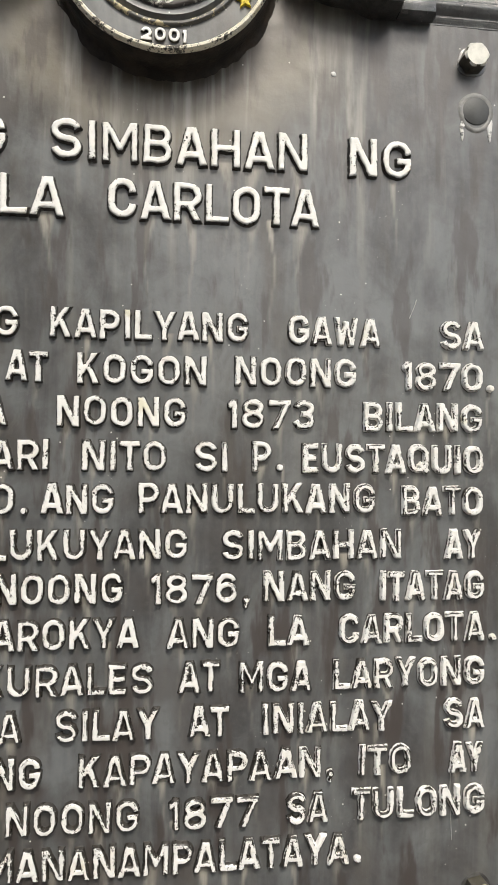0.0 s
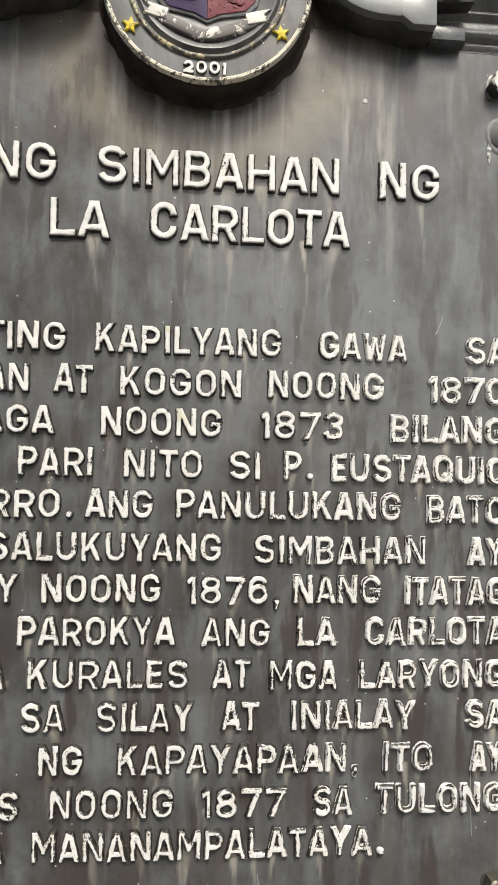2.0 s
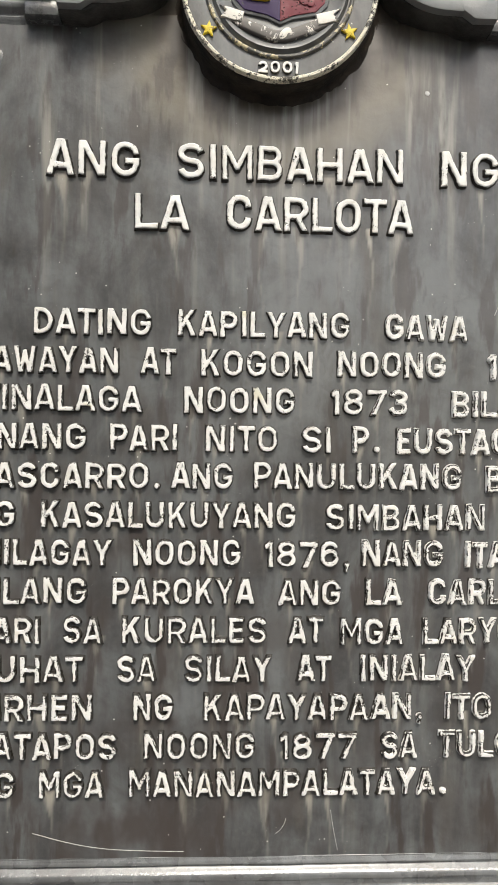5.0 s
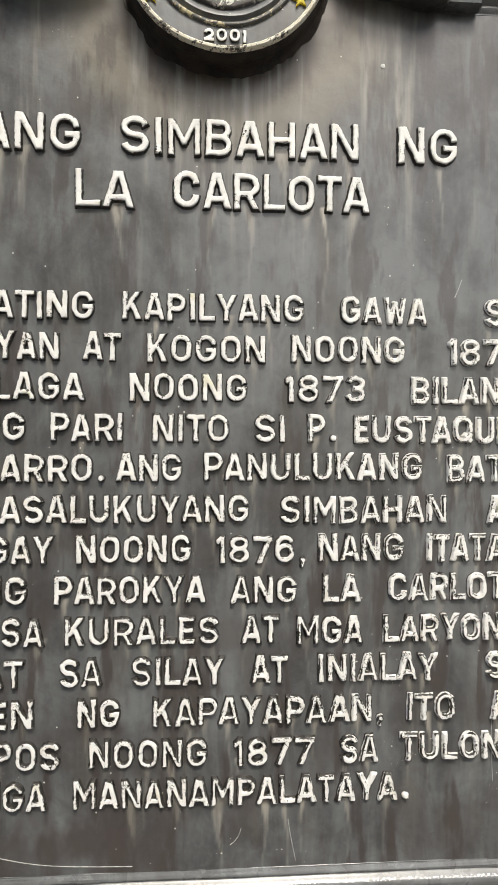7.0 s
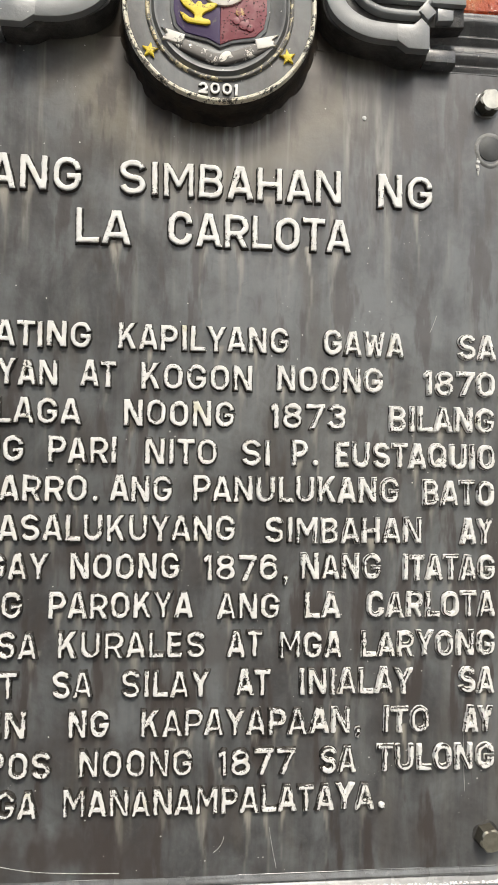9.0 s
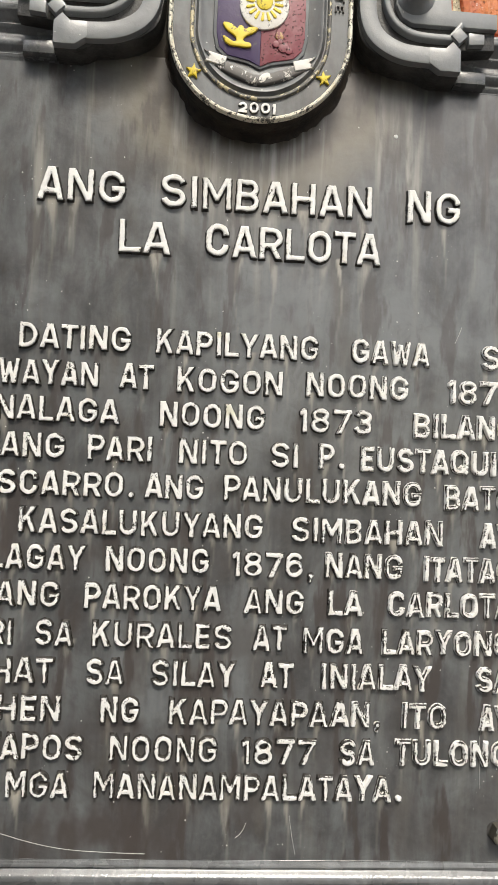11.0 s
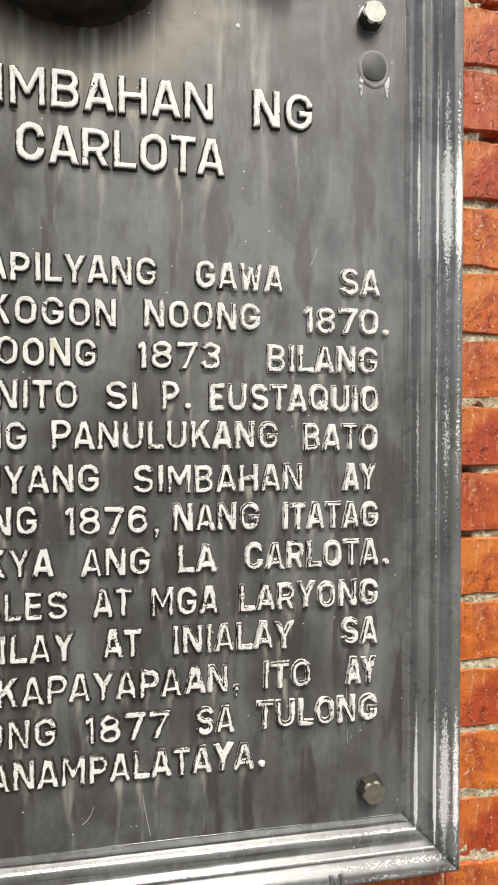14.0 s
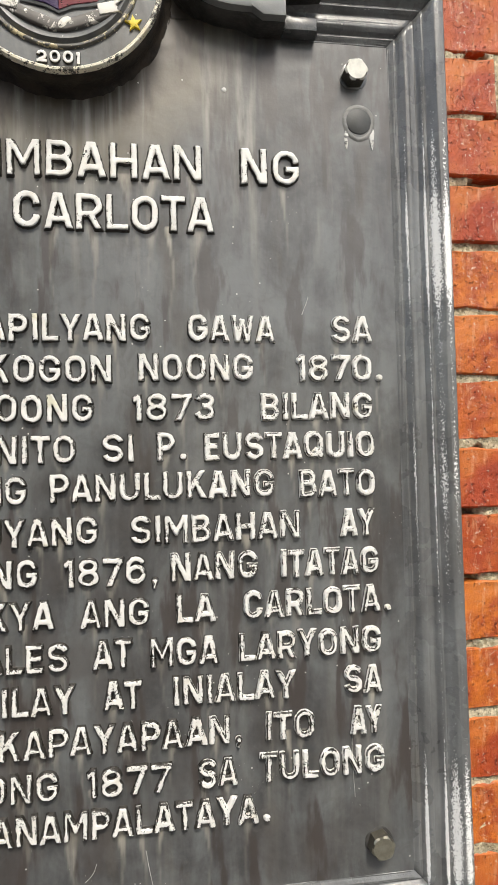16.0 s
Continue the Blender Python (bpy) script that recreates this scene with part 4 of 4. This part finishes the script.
wall = tagged(mortar_bed(), "old orange-red brick wall with rough pale lime mortar", "wall", kind="structure")


def brick_mesh(length, height, seed, cuts=9):
    """One handmade brick with worn arrises and a slightly uneven face, middle of its face at the origin."""
    rng = random.Random(seed)
    deep, r = 0.055, 0.0022
    bm = bmesh.new()
    outline = []
    w, h = length / 2, height / 2
    nx, nz = cuts, 4
    outline += [(-w + 2 * w * i / nx, -h) for i in range(nx)] + [(w, -h + 2 * h * i / nz) for i in range(nz)]
    outline += [(w - 2 * w * i / nx, h) for i in range(nx)] + [(-w, h - 2 * h * i / nz) for i in range(nz)]
    off = Vector((rng.random() * 50, 0, rng.random() * 50))
    rough = lambda x, z, k: (x + 0.0032 * noise.noise(Vector((x, k, z)) * 55 + off), z + 0.0034 * noise.noise(Vector((z, k, x)) * 48 + off))
    rings = []
    for d, y in ((0, deep), (0, 0.006), (0.0006, 0.0022), (r, 0.0)):
        ringv = []
        for x, z in outline:
            sx, sz = x * (1 - d / w), z * (1 - d / h)
            sx, sz = rough(sx, sz, 0.0)
            ringv.append(bm.verts.new((sx, y + (0.0012 * noise.noise(Vector((x, 1, z)) * 40 + off) if y < 0.01 else 0), sz)))
        rings.append(ringv)
    n = len(outline)
    for a, b in zip(rings, rings[1:]):
        for k in range(n):
            bm.faces.new((a[k], a[(k + 1) % n], b[(k + 1) % n], b[k]))
    mid = bm.verts.new((0, rng.uniform(-0.0008, 0.0012), 0))
    for k in range(n):
        bm.faces.new((rings[-1][k], rings[-1][(k + 1) % n], mid))
    for f in bm.faces:
        f.smooth = len(f.verts) == 4
    me = mesh_of(bm, "brick")
    me.materials.append(BRICK)
    return me


COURSE, JOINT = 0.0703, 0.0066
LONG, SHORT = 0.232, 0.114
FIRST = 1.183
stretchers = [brick_mesh(LONG - JOINT, COURSE - JOINT, k, 10) for k in range(8)]
headers = [brick_mesh(SHORT - JOINT, COURSE - JOINT, 40 + k, 6) for k in range(8)]
rng = random.Random(5)
rest_places, rest_faces = [], []


def lay(x, z, header):
    """One brick; those round the plaque are objects, the rest is joined."""
    me = rng.choice(headers if header else stretchers)
    m = pose(x + rng.gauss(0, 0.001), WALL_Y + rng.gauss(0, 0.0012), z + rng.gauss(0, 0.001), rng.gauss(0, 0.4), rng.gauss(0, 0.35), rng.gauss(0, 0.5))
    if -0.72 < x < 0.86 and 1.0 < z < 2.3:
        hidden = abs(x) < 0.2 and 1.2 < z < 2.0
        if not hidden:
            ob = new("brick", me)
            ob.parent = wall
            ob.matrix_basis = m
            return
    at = len(rest_places)
    rest_places.extend(tuple(m @ v.co) for v in me.vertices)
    rest_faces.extend(tuple(v + at for v in p.vertices) for p in me.polygons)


row = -17
while FIRST + COURSE * row < 3.5:
    z = FIRST + COURSE * (row + 0.5)
    header = row % 2 == 1
    step = SHORT if header else LONG
    start = 0.4565 + rng.gauss(0, 0.004) - (0.0 if header else LONG * 0.32)
    k = -int((start + 4.0) / step)
    while start + k * step < 4.0:
        if 0 < z:
            lay(start + (k + 0.5) * step, z, header)
        k += 1
    row += 1
me = bpy.data.meshes.new("far_bricks")
me.from_pydata(rest_places, [], rest_faces)
for p in me.polygons:
    p.use_smooth = True
tagged(part("far_bricks", me, BRICK, wall), "further bricks of the wall", kind="stuff")
